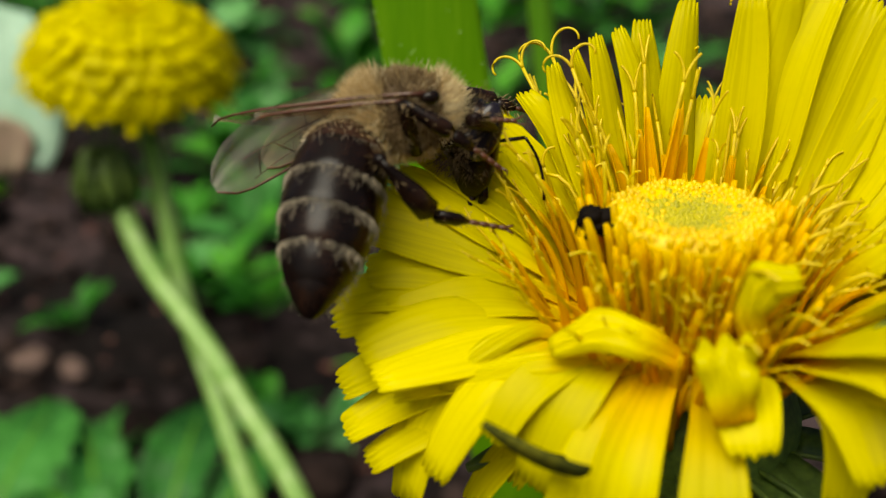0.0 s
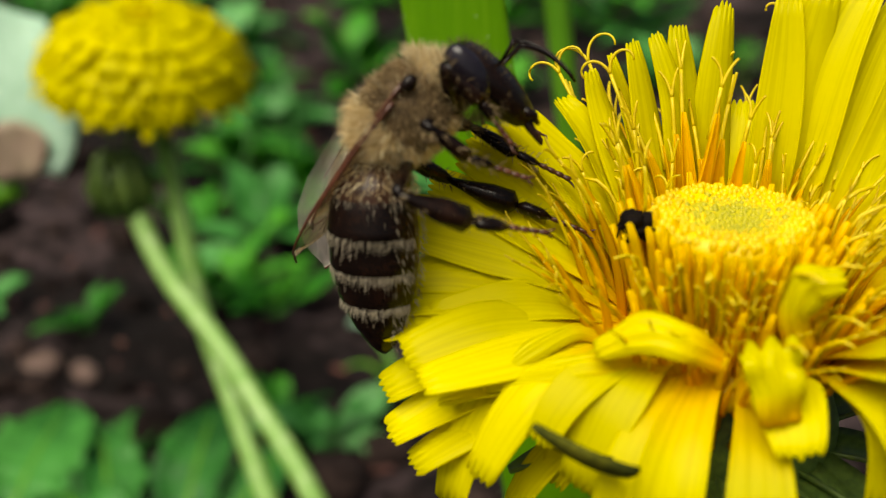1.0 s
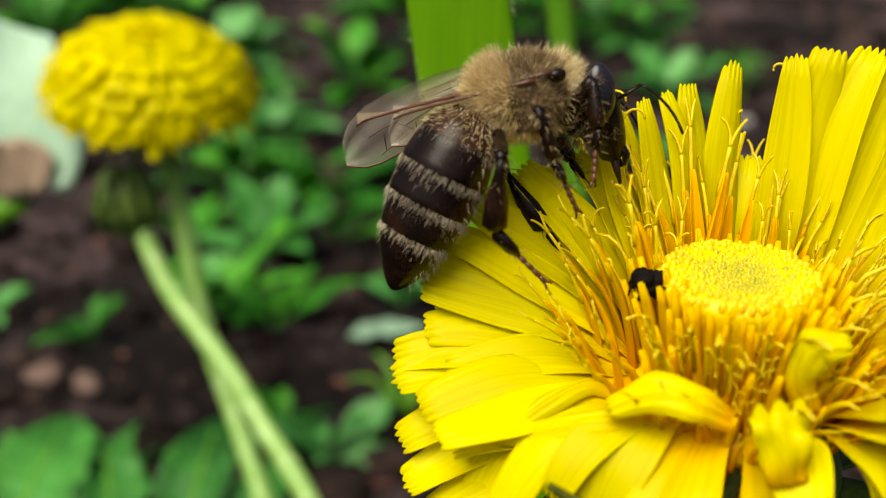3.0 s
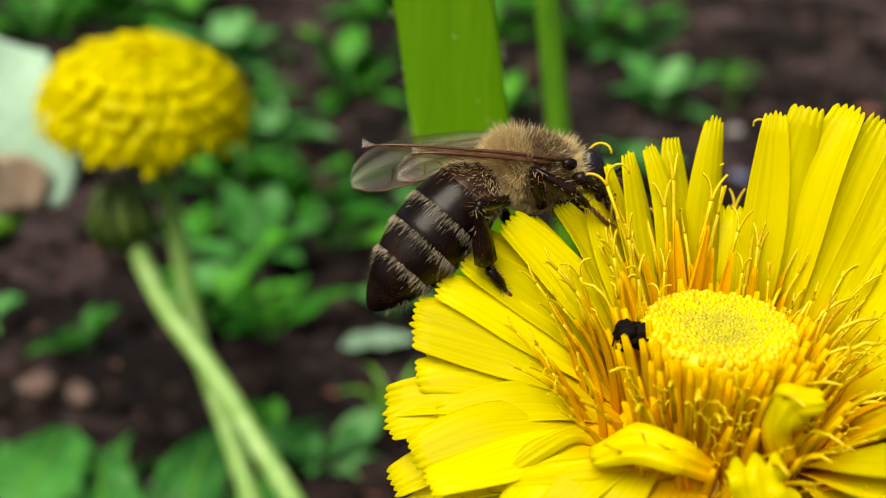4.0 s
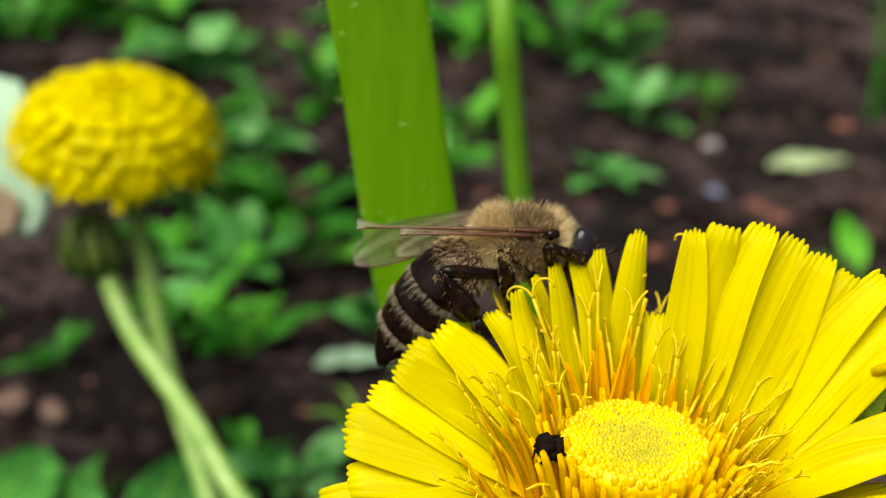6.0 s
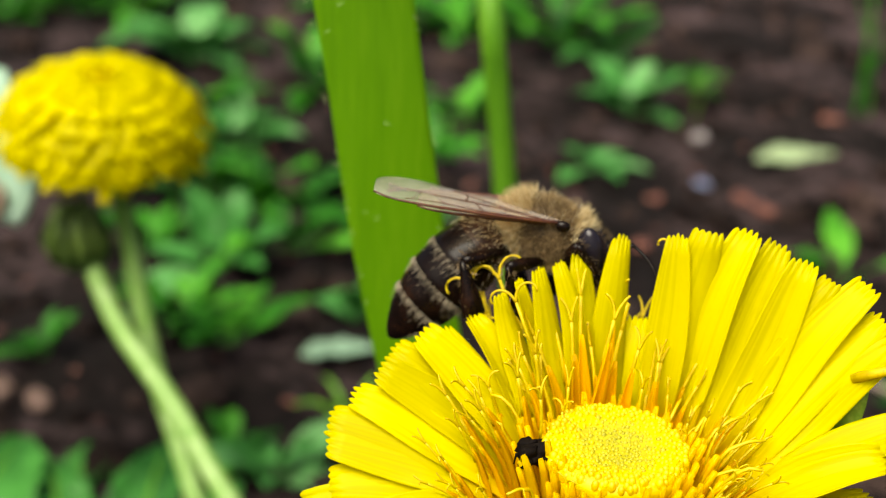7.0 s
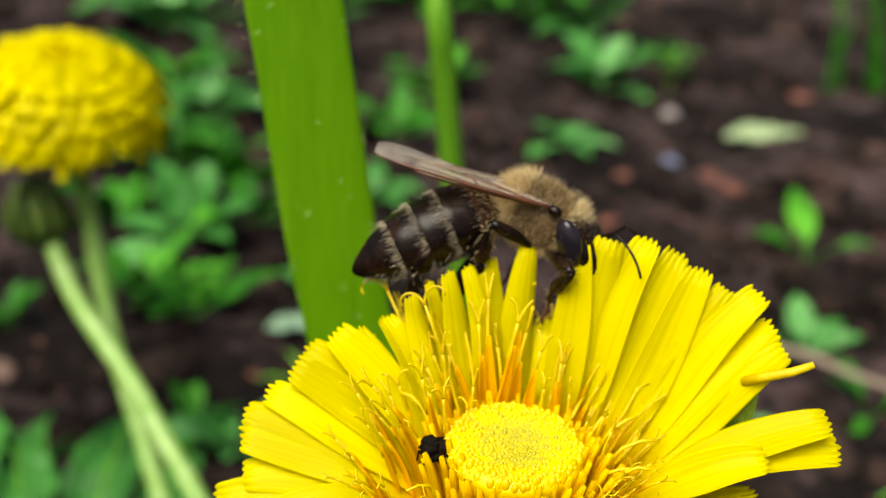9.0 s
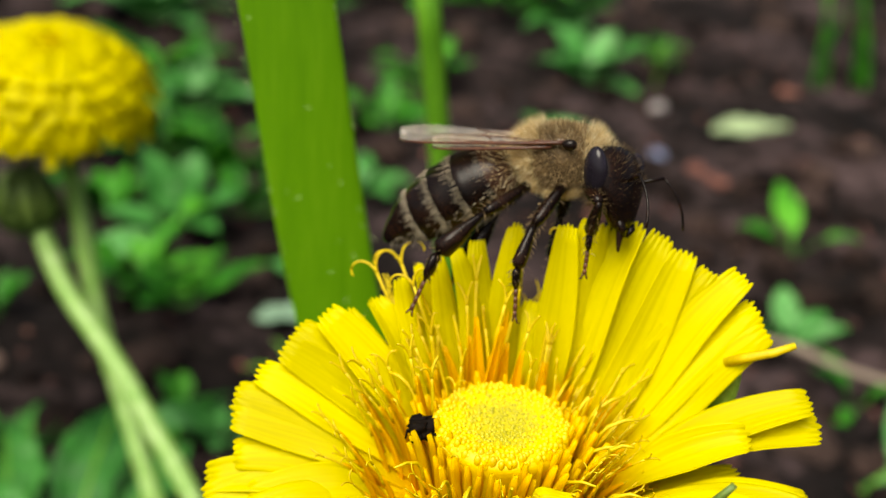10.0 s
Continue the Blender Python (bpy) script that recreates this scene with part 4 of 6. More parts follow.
def involucre(head, t, rnd):
    bm = bmesh.new()
    ellipsoid(bm, (0, 0, -0.0042), (0.0048, 0.0048, 0.0052), None, 20, 12)
    part("bract_cup", bm, BRACT, head, "dark green cup under the petals")
    for k in range(16):
        az = 360 * k / 16 + rnd.uniform(-8, 8)
        a = radians(az)
        o = Vector((math.cos(a), math.sin(a), 0))
        up = 0.55 + 0.45 * math.sin(a)
        p = [o * 0.0042 + Vector((0, 0, -0.004)), o * 0.0075 + Vector((0, 0, -0.0045 + 0.003 * up)), o * 0.0105 + Vector((0, 0, -0.0062 + 0.0055 * up))]
        spine = [bez(*p, i / 8) for i in range(9)]
        bm = bmesh.new()
        strip(bm, spine, [0.0018 * (1 - (i / 8) ** 2) + 0.0003 for i in range(9)], [Vector((0, 0, 1))] * 9, across=5, cup=0.2, thick=0.00025)
        part("bract", bm, BRACT, head)
    for pts, width in ((((-6.2, -9.2, 0.0), (-7.8, -9.5, 0.5), (-9.4, -9.0, 1.9)), 2.1), (((4.8, 1.8, 0.0), (8.6, 2.2, 3.4), (11.2, 2.0, 8.2)), 4.1), (((4.6, -6.6, 4.0), (6.4, -8.6, 7.2), (7.4, -8.9, 9.6)), 1.4)):
        p = [Vector(v) * MM for v in pts]
        spine = [bez(*p, i / 10) for i in range(11)]
        bm = bmesh.new()
        facing = Vector((0.1, -1, 0.5)) if width > 4 else Vector((-p[2].x, -p[2].y, 0.012))
        strip(bm, spine, [width * MM * (1 - (i / 10) ** 3) + 0.0002 for i in range(11)], [facing] * 11, across=6, cup=0.15, thick=0.00025)
        part("bract", bm, BRACT_LIGHT if width > 4 else BRACT_DARK if width == 2.1 else BRACT, head, "green bract showing between petals")
    bm = bmesh.new()
    tube(bm, [(0.0102, 0.0016, 0.0086), (0.0110, 0.0010, 0.0093), (0.0121, 0.0006, 0.0099), (0.0130, 0.0005, 0.0104)], [0.00025, 0.00024, 0.00022, 0.00017], 8)
    part("rolled_bract", bm, STYLE, head, "thin rolled yellow-green bract")
    bm = bmesh.new()
    tube(bm, smooth_path([(0, 0, -0.008), (0.001, 0.0015, -0.03), (0.003, 0.004, -0.055), (0.004, 0.006, -0.084)], 6), 0.0021, 14)
    part("stalk", bm, STEM_GREEN, t, "green hollow stalk")


near_dandelion()


# ---- the honey bee ----
BEE_DARK = material("bee_chitin_black", (0.006, 0.003, 0.0022), (0.002, 0.001, 0.0008), (0.020, 0.008, 0.004), rough=0.26, scale=900, fine=9000, bump=0.3, depth=0.00002, spec=0.16)
BEE_BROWN = material("bee_chitin_brown", (0.03, 0.014, 0.008), (0.012, 0.006, 0.004), (0.075, 0.03, 0.014), rough=0.26, scale=500, fine=8000, bump=0.2, depth=0.00002, spec=0.14)
BEE_FOOT = material("bee_foot_brown", (0.07, 0.022, 0.01), (0.03, 0.01, 0.006), (0.13, 0.045, 0.02), rough=0.35, scale=900, fine=8000, bump=0.2, depth=0.00002)
BEE_FUR = material("bee_fur_tan", (0.86, 0.75, 0.48), (0.58, 0.43, 0.20), (0.95, 0.89, 0.68), rough=0.6, scale=400, fine=4000, bump=0, island=0.3, spec=0.3, translucent=0.45)
BEE_FUR_PALE = material("bee_fur_pale", (0.32, 0.27, 0.19), (0.10, 0.08, 0.05), (0.55, 0.48, 0.36), rough=0.6, scale=400, fine=4000, bump=0, island=0.3, spec=0.3, translucent=0.2)
BEE_FUR_BROWN = material("bee_fur_brown", (0.15, 0.10, 0.045), (0.06, 0.04, 0.018), (0.34, 0.24, 0.12), rough=0.6, scale=400, fine=4000, bump=0, island=0.3, spec=0.3, translucent=0.2)
BEE_THORAX = material("bee_thorax_brown", (0.10, 0.065, 0.03), (0.03, 0.02, 0.01), (0.22, 0.15, 0.07), rough=0.6, scale=700, fine=6000, bump=0.3, depth=0.00003, spec=0.2)
BEE_EYE = material("bee_eye_black", (0.010, 0.008, 0.012), (0.006, 0.005, 0.007), (0.02, 0.016, 0.026), rough=0.14, scale=800, fine=16000, bump=0.1, depth=0.00001, spec=0.28)


def wing_material():
    m = bpy.data.materials.new("bee_wing_membrane")
    m.use_nodes = True
    n, link = m.node_tree.nodes, m.node_tree.links.new
    bsdf, out = n["Principled BSDF"], n["Material Output"]
    tc = n.new("ShaderNodeTexCoord")
    tex = n.new("ShaderNodeTexNoise")
    tex.inputs["Scale"].default_value = 900
    link(tc.outputs["Object"], tex.inputs["Vector"])
    ramp = n.new("ShaderNodeValToRGB")
    ramp.color_ramp.elements[0].color, ramp.color_ramp.elements[1].color = (0.42, 0.36, 0.30, 1), (0.74, 0.68, 0.62, 1)
    link(tex.outputs[0], ramp.inputs[0])
    link(ramp.outputs[0], bsdf.inputs["Base Color"])
    bsdf.inputs["Roughness"].default_value = 0.22
    bsdf.inputs["Specular IOR Level"].default_value = 1.0
    bsdf.inputs["Coat Weight"].default_value = 1.0
    bsdf.inputs["Coat Roughness"].default_value = 0.15
    b = n.new("ShaderNodeBump")
    b.inputs["Strength"].default_value = 0.4
    b.inputs["Distance"].default_value = 0.00006
    link(tex.outputs[0], b.inputs["Height"])
    link(b.outputs[0], bsdf.inputs["Normal"])
    clear = n.new("ShaderNodeBsdfTransparent")
    clear.inputs[0].default_value = (0.84, 0.72, 0.50, 1)
    mix = n.new("ShaderNodeMixShader")
    mix.inputs[0].default_value = 0.30
    link(clear.outputs[0], mix.inputs[1])
    link(bsdf.outputs[0], mix.inputs[2])
    link(mix.outputs[0], out.inputs[0])
    return m


WING = wing_material()


def hairs(bm, count, surface, length, rnd, lean=(0, 0, 0), width=0.00003, mat=0):
    """Fine tapering hairs. surface(rnd) gives a root and its outward way."""
    for _ in range(count):
        p, way = surface(rnd)
        way = (way + Vector(lean) + Vector((rnd.gauss(0, 0.28), rnd.gauss(0, 0.28), rnd.gauss(0, 0.28)))).normalized()
        L = length * rnd.uniform(0.55, 1.15)
        a = way.orthogonal().normalized()
        a = Matrix.Rotation(rnd.random() * 6.28, 3, way) @ a
        droop = Vector(lean) * L * 0.25
        q = p + way * L * 0.6
        v = [bm.verts.new(p + a * width), bm.verts.new(p - a * width), bm.verts.new(q - a * width * 0.8), bm.verts.new(q + a * width * 0.8), bm.verts.new(p + way * L + droop)]
        bm.faces.new((v[0], v[1], v[2], v[3])).material_index = mat
        bm.faces.new((v[3], v[2], v[4])).material_index = mat


def on_ellipsoid(centre, radii, test=None):
    def pick(rnd):
        while True:
            d = Vector((rnd.gauss(0, 1), rnd.gauss(0, 1), rnd.gauss(0, 1))).normalized()
            if test is None or test(d):
                break
        return Vector(centre) + Vector((d.x * radii[0], d.y * radii[1], d.z * radii[2])), Vector((d.x / radii[0], d.y / radii[1], d.z / radii[2])).normalized()
    return pick


HM = 0.00116  # scale of the head
ABDOMEN_PROFILE = ((0.0, 0.5), (0.05, 1.05), (0.12, 1.6), (0.22, 1.95), (0.36, 2.1), (0.52, 2.06), (0.66, 1.84), (0.79, 1.46), (0.90, 0.95), (0.97, 0.45), (1.0, 0.08))


def abdomen_radius(s):
    for (a, ra), (b, rb) in zip(ABDOMEN_PROFILE, ABDOMEN_PROFILE[1:]):
        if s <= b:
            k = (s - a) / (b - a)
            return (ra + (rb - ra) * k) * MM
    return 0.00008


def abdomen_point(s, a, grow=0.0):
    """A point of the abdomen's skin: s along it from the waist, a round it (0: above). It bows down towards the tail."""
    r = abdomen_radius(s) + grow
    return Vector((-8.7 * MM * s, r * 0.94 * math.sin(a), r * 0.90 * math.cos(a) - 0.0006 * (s - 0.5) * s))


def build_bee():
    rnd = random.Random(77)
    bee = thing("honey_bee", "dark brown honey bee with tan furry thorax and striped abdomen", "bee")
    # thorax
    bm = bmesh.new()
    ellipsoid(bm, (-0.2 * MM, 0, 0), (2.3 * MM, 1.74 * MM, 1.7 * MM), None, 22, 16)
    ellipsoid(bm, (-1.2 * MM, 0, 0.75 * MM), (0.7 * MM, 0.95 * MM, 0.55 * MM), None, 14, 8)
    ellipsoid(bm, (-1.85 * MM, 0, -0.25 * MM), (0.55 * MM, 0.6 * MM, 0.6 * MM), None, 12, 8)
    thorax = part("thorax", bm, [BEE_THORAX], bee, "black thorax under dense tan fur")
    for s in (-1, 1):
        bm = bmesh.new()
        ellipsoid(bm, (0.62 * MM, s * 1.78 * MM, 1.12 * MM), (0.40 * MM, 0.26 * MM, 0.28 * MM), None, 12, 8, wobble=0.1)
        part("wing_scale", bm, BEE_DARK, thorax, "small glossy black plate over the wing root")
    bm = bmesh.new()
    mid, r = (-0.2 * MM, 0, 0), (2.25 * MM, 1.69 * MM, 1.65 * MM)
    top = lambda d: d.z > -0.1 and ((d.x - 0.12) / 0.58) ** 2 + 0.25 * math.sin(d.x * 12) * math.sin(d.y * 9) < 1
    bare = lambda d: abs(d.y) > 0.4 and (d.x - 0.1) ** 2 / 0.34 + (d.z + 0.35) ** 2 / 0.3 + 0.25 * math.sin(d.x * 13) * math.sin(d.z * 11) < 0.8
    hairs(bm, 9500, on_ellipsoid(mid, r, lambda d: not top(d) and not bare(d)), 0.56 * MM, rnd, (-0.15, 0, -0.05), 0.000013)
    hairs(bm, 3600, on_ellipsoid(mid, r, lambda d: d.z > -0.1 and (d.x < -0.4 or d.x > 0.6)), 0.9 * MM, rnd, (-0.1, 0, 0.15), 0.000012)
    hairs(bm, 450, on_ellipsoid(mid, r, lambda d: d.z > 0.2), 0.7 * MM, rnd, (0, 0, 0.1), 0.00001)
    short = bmesh.new()
    hairs(short, 4200, on_ellipsoid(mid, r, top), 0.4 * MM, rnd, (-0.2, 0, 0), 0.000012)
    hairs(short, 1900, on_ellipsoid(mid, r, bare), 0.3 * MM, rnd, (-0.2, 0, -0.2), 0.000012)
    tagged(part("back_fur", short, BEE_FUR_BROWN, thorax, "short brown fur on the back"), kind="stuff")
    tagged(part("thorax_fur", bm, BEE_FUR, thorax, "dense tan fur"), kind="stuff")

    # abdomen: a core, six overlapping plates above and their pale bands
    bm = bmesh.new()
    rings = []
    for i in range(26):
        s = i / 25
        rings.append([bm.verts.new(abdomen_point(s, k * math.tau / 24, -0.00012)) for k in range(24)])
    for u, v in zip(rings, rings[1:]):
        for k in range(24):
            bm.faces.new((u[k], v[k], v[(k + 1) % 24], u[(k + 1) % 24]))
    abdomen = part("abdomen", bm, BEE_BROWN, bee, "brown-black tapering abdomen with pale bands")
    abdomen.location = (-2.25 * MM, 0, -0.2 * MM)
    bands = bmesh.new()
    edges = (0.0, 0.18, 0.36, 0.53, 0.70, 0.85, 1.0)
    for n, (s0, s1) in enumerate(zip(edges, edges[1:])):
        bm = bmesh.new()
        rows = []
        for i in range(9):
            s = s0 + (s1 + 0.02 - s0) * i / 8
            grow = -0.00003 + 0.00009 * (i / 8) if i < 8 else 0.00001
            rows.append([bm.verts.new(abdomen_point(min(s, 1.0), -2.05 + 4.1 * k / 26, grow)) for k in range(27)])
        for i, (u, v) in enumerate(zip(rows, rows[1:])):
            for k in range(26):
                bm.faces.new((u[k], v[k], v[k + 1], u[k + 1]))
        part("tergite", bm, BEE_DARK if n else BEE_BROWN, abdomen)
        if 1 <= n <= 4:
            def band(q, s0=s0, s1=s1, n=n):
                a = q.choice((-1, 1)) * 2.05 * q.random() ** 0.85
                wisp = 0.8 + 0.15 * math.sin(a * 9 + n * 2) * math.sin(a * 4.1 + n)
                s = s0 + (s1 - s0) * min(0.62, 0.02 + q.expovariate(1 / (0.13 * wisp)))
                p = abdomen_point(s, a, 0.00002)
                return p, (p - abdomen_point(s, a, -0.001)).normalized()
            hairs(bands, 620 if n > 1 else 120, band, 0.22 * MM, rnd, (-2.6, 0, 0), 0.000008)

    def lower(q):
        s, a = q.uniform(0.05, 0.95), q.choice((-1, 1)) * q.uniform(1.5, 3.0)
        p = abdomen_point(s, a)
        return p, (p - abdomen_point(s, a, -0.001)).normalized()

    hairs(bands, 750, lower, 0.36 * MM, rnd, (-0.9, 0, 0), 0.000008)

    def front(q):
        s, a = 0.18 * q.random() ** 1.2, q.uniform(-3.1, 3.1)
        p = abdomen_point(s, a)
        return p, (p - abdomen_point(s, a, -0.001)).normalized()

    waist = bmesh.new()
    hairs(waist, 1300, front, 0.32 * MM, rnd, (-0.5, 0, 0.1), 0.000012)
    tagged(part("waist_fur", waist, BEE_FUR, abdomen, "long tan fur behind the waist"), kind="stuff")
    tagged(part("abdomen_fur", bands, BEE_FUR_PALE, abdomen, "short pale grey hair bands"), kind="stuff")

    # head
    bm = bmesh.new()
    # a wedge, broad between the eyes and narrowing to the jaws: height, half width, half depth, middle
    rings = []
    for z, wide, deep, mid in ((1.35, 0.25, 0.2, 0.8), (1.25, 0.8, 0.5, 0.85), (0.95, 1.25, 0.72, 0.9), (0.4, 1.55, 0.84, 0.98), (-0.2, 1.6, 0.86, 1.06), (-0.8, 1.4, 0.8, 1.15), (-1.3, 1.1, 0.7, 1.22), (-1.8, 0.8, 0.55, 1.28), (-2.15, 0.55, 0.4, 1.3), (-2.3, 0.2, 0.2, 1.3)):
        rings.append([bm.verts.new(Vector((mid + deep * math.cos(k * math.tau / 22), wide * math.sin(k * math.tau / 22), z)) * HM) for k in range(22)])
    for u, v in zip(rings, rings[1:]):
        for k in range(22):
            bm.faces.new((u[k], v[k], v[(k + 1) % 22], u[(k + 1) % 22]))
    ellipsoid(bm, (0.25 * HM, 0, 0), (0.5 * HM, 0.6 * HM, 0.6 * HM), None, 10, 8)
    head = part("head", bm, BEE_DARK, bee, "black wedge-shaped head with grey fuzz")
    head.location = (1.6 * MM, 0, -0.95 * MM)
    for s in (-1, 1):
        bm = bmesh.new()
        ellipsoid(bm, (0.85 * HM, s * 1.42 * HM, 0.1 * HM), (0.6 * HM, 0.42 * HM, 1.12 * HM), Euler((radians(-12) * s, radians(12), radians(10) * s)).to_matrix(), 16, 12)
        part("eye", bm, BEE_EYE, head, "glossy black compound eye")
        bm = bmesh.new()
        base = Vector((1.72 * HM, s * 0.38 * HM, -0.25 * HM))
        elbow = base + Vector((1.0 * HM, s * 0.7 * HM, 0.25 * HM))
        end = elbow + Vector((0.7 * HM, s * 0.5 * HM, -2.2 * HM))
        tube(bm, [base, base.lerp(elbow, 0.5), elbow], [0.065 * HM, 0.08 * HM, 0.075 * HM], 8)
        path = [bez(elbow, elbow + Vector((0.8 * HM, s * 0.3 * HM, -0.9 * HM)), end, k / 11) for k in range(12)]
        tube(bm, path, [(0.052 if k % 2 else 0.06) * HM for k in range(12)], 8)
        part("antenna", bm, BEE_DARK, head, "thin black elbowed antenna")
        bm = bmesh.new()
        tube(bm, [(1.45 * HM, s * 0.45 * HM, -1.8 * HM), (1.6 * HM, s * 0.4 * HM, -2.25 * HM), (1.55 * HM, s * 0.1 * HM, -2.55 * HM)], [0.2 * HM, 0.17 * HM, 0.08 * HM], 8)
        part("mandible", bm, BEE_DARK, head)
    bm = bmesh.new()
    tube(bm, [(1.35 * HM, 0, -1.8 * HM), (1.25 * HM, 0, -2.6 * HM), (1.2 * HM, 0, -3.2 * HM)], [0.24 * HM, 0.15 * HM, 0.06 * HM], 8)
    part("tongue", bm, BEE_BROWN, head, "brown folded tongue")
    bm = bmesh.new()
    hairs(bm, 800, on_ellipsoid((0.95 * HM, 0, -0.2 * HM), (0.85 * HM, 1.6 * HM, 1.5 * HM), lambda d: abs(d.y) < 0.72), 0.4 * HM, rnd, (0, 0, 0.2), 0.00001)
    hairs(bm, 1100, on_ellipsoid((0.3 * HM, 0, 0), (0.6 * HM, 1.2 * HM, 1.2 * HM)), 0.65 * HM, rnd, (0, 0, 0.1), 0.000012)
    tagged(part("head_fur", bm, BEE_FUR_BROWN, head, "short brownish fuzz"), kind="stuff")

    # wings
    wings = {}
    for side, s in (("right", -1), ("left", 1)):
        for kind, length, width in (("forewing", 9.4, 2.8), ("hindwing", 6.4, 1.7)):
            ob = build_wing(kind, length * MM, width * MM, -s, bee)
            ob.location = ((0.5 if kind == "forewing" else -0.3) * MM, s * 1.62 * MM, (1.2 if kind == "forewing" else 1.05) * MM)
            wings[side, kind] = ob

    # legs
    legs = {}
    for side, s in (("right", -1), ("left", 1)):
        for kind, hip in (("fore", (1.25, 1.0, -1.1)), ("middle", (0.1, 1.3, -1.2)), ("hind", (-1.75, 1.25, -1.25))):
            legs[side, kind] = build_leg(kind, Vector((hip[0], s * hip[1], hip[2])) * MM, bee)
    return bee, abdomen, head, wings, legs


def build_wing(kind, length, width, lead, bee):
    """A clear brownish wing along +x from its root; lead: on which side (+1: +y) its stiff front edge runs."""
    bm = bmesh.new()
    n, m = 30, 10

    front_edge = ((0, 0.03), (0.3, 0.08), (0.7, 0.05), (0.88, -0.05), (0.96, -0.18), (1.0, -0.36))
    back_edge = ((0, -0.06), (0.15, -0.33), (0.35, -0.68), (0.6, -0.93), (0.76, -0.98), (0.88, -0.88), (0.96, -0.68), (1.0, -0.42))

    def edge(table, u):
        for (p, a), (q, b) in zip(table, table[1:]):
            if u <= q:
                return width * (a + (b - a) * (u - p) / (q - p))
        return width * table[-1][1]

    def at(u, v):
        front, back = edge(front_edge, u), edge(back_edge, u)
        y = front + (back - front) * v + 0.38 * width * u ** 0.8
        return Vector((length * u, lead * y, 0.00010 * math.sin(v * 15 + u * 4) * v + 0.0006 * u * (v - 0.5)))

    grid = [[bm.verts.new(at(i / n, j / m)) for j in range(m + 1)] for i in range(n + 1)]
    for i in range(n):
        for j in range(m):
            bm.faces.new((grid[i][j], grid[i + 1][j], grid[i + 1][j + 1], grid[i][j + 1]))
    wing = part(kind, bm, WING, bee, "clear brownish veined wing")
    wing.visible_shadow = False
    bm = bmesh.new()
    runs = [[(u / 14, 0.0) for u in range(15)], [(u / 12, 0.16 + 0.05 * math.sin(u)) for u in range(11)], [(u / 12, 0.34 + 0.02 * u) for u in range(11)], [(u / 12, 0.62 + 0.02 * u) for u in range(8)],
            [(0.42, 0.17), (0.46, 0.40)], [(0.62, 0.18), (0.68, 0.48)], [(0.52, 0.42), (0.50, 0.74)], [(0.30, 0.36), (0.33, 0.66)], [(0.80, 0.16), (0.76, 0.46)]]
    for k, run in enumerate(runs):
        r = 0.00009 if k == 0 else 0.00003
        tube(bm, [at(u, v) + Vector((0, 0, 0.00002)) for u, v in run], [r * (1.3 - 0.8 * u) for u, _ in run], 5)
    part("vein_net", bm, BEE_FOOT, wing, "thin dark brown veins")
    return wing


LEG_LENGTHS = {"fore": (2.3, 2.0, 2.2), "middle": (2.5, 2.3, 2.6), "hind": (2.8, 3.1, 3.2)}


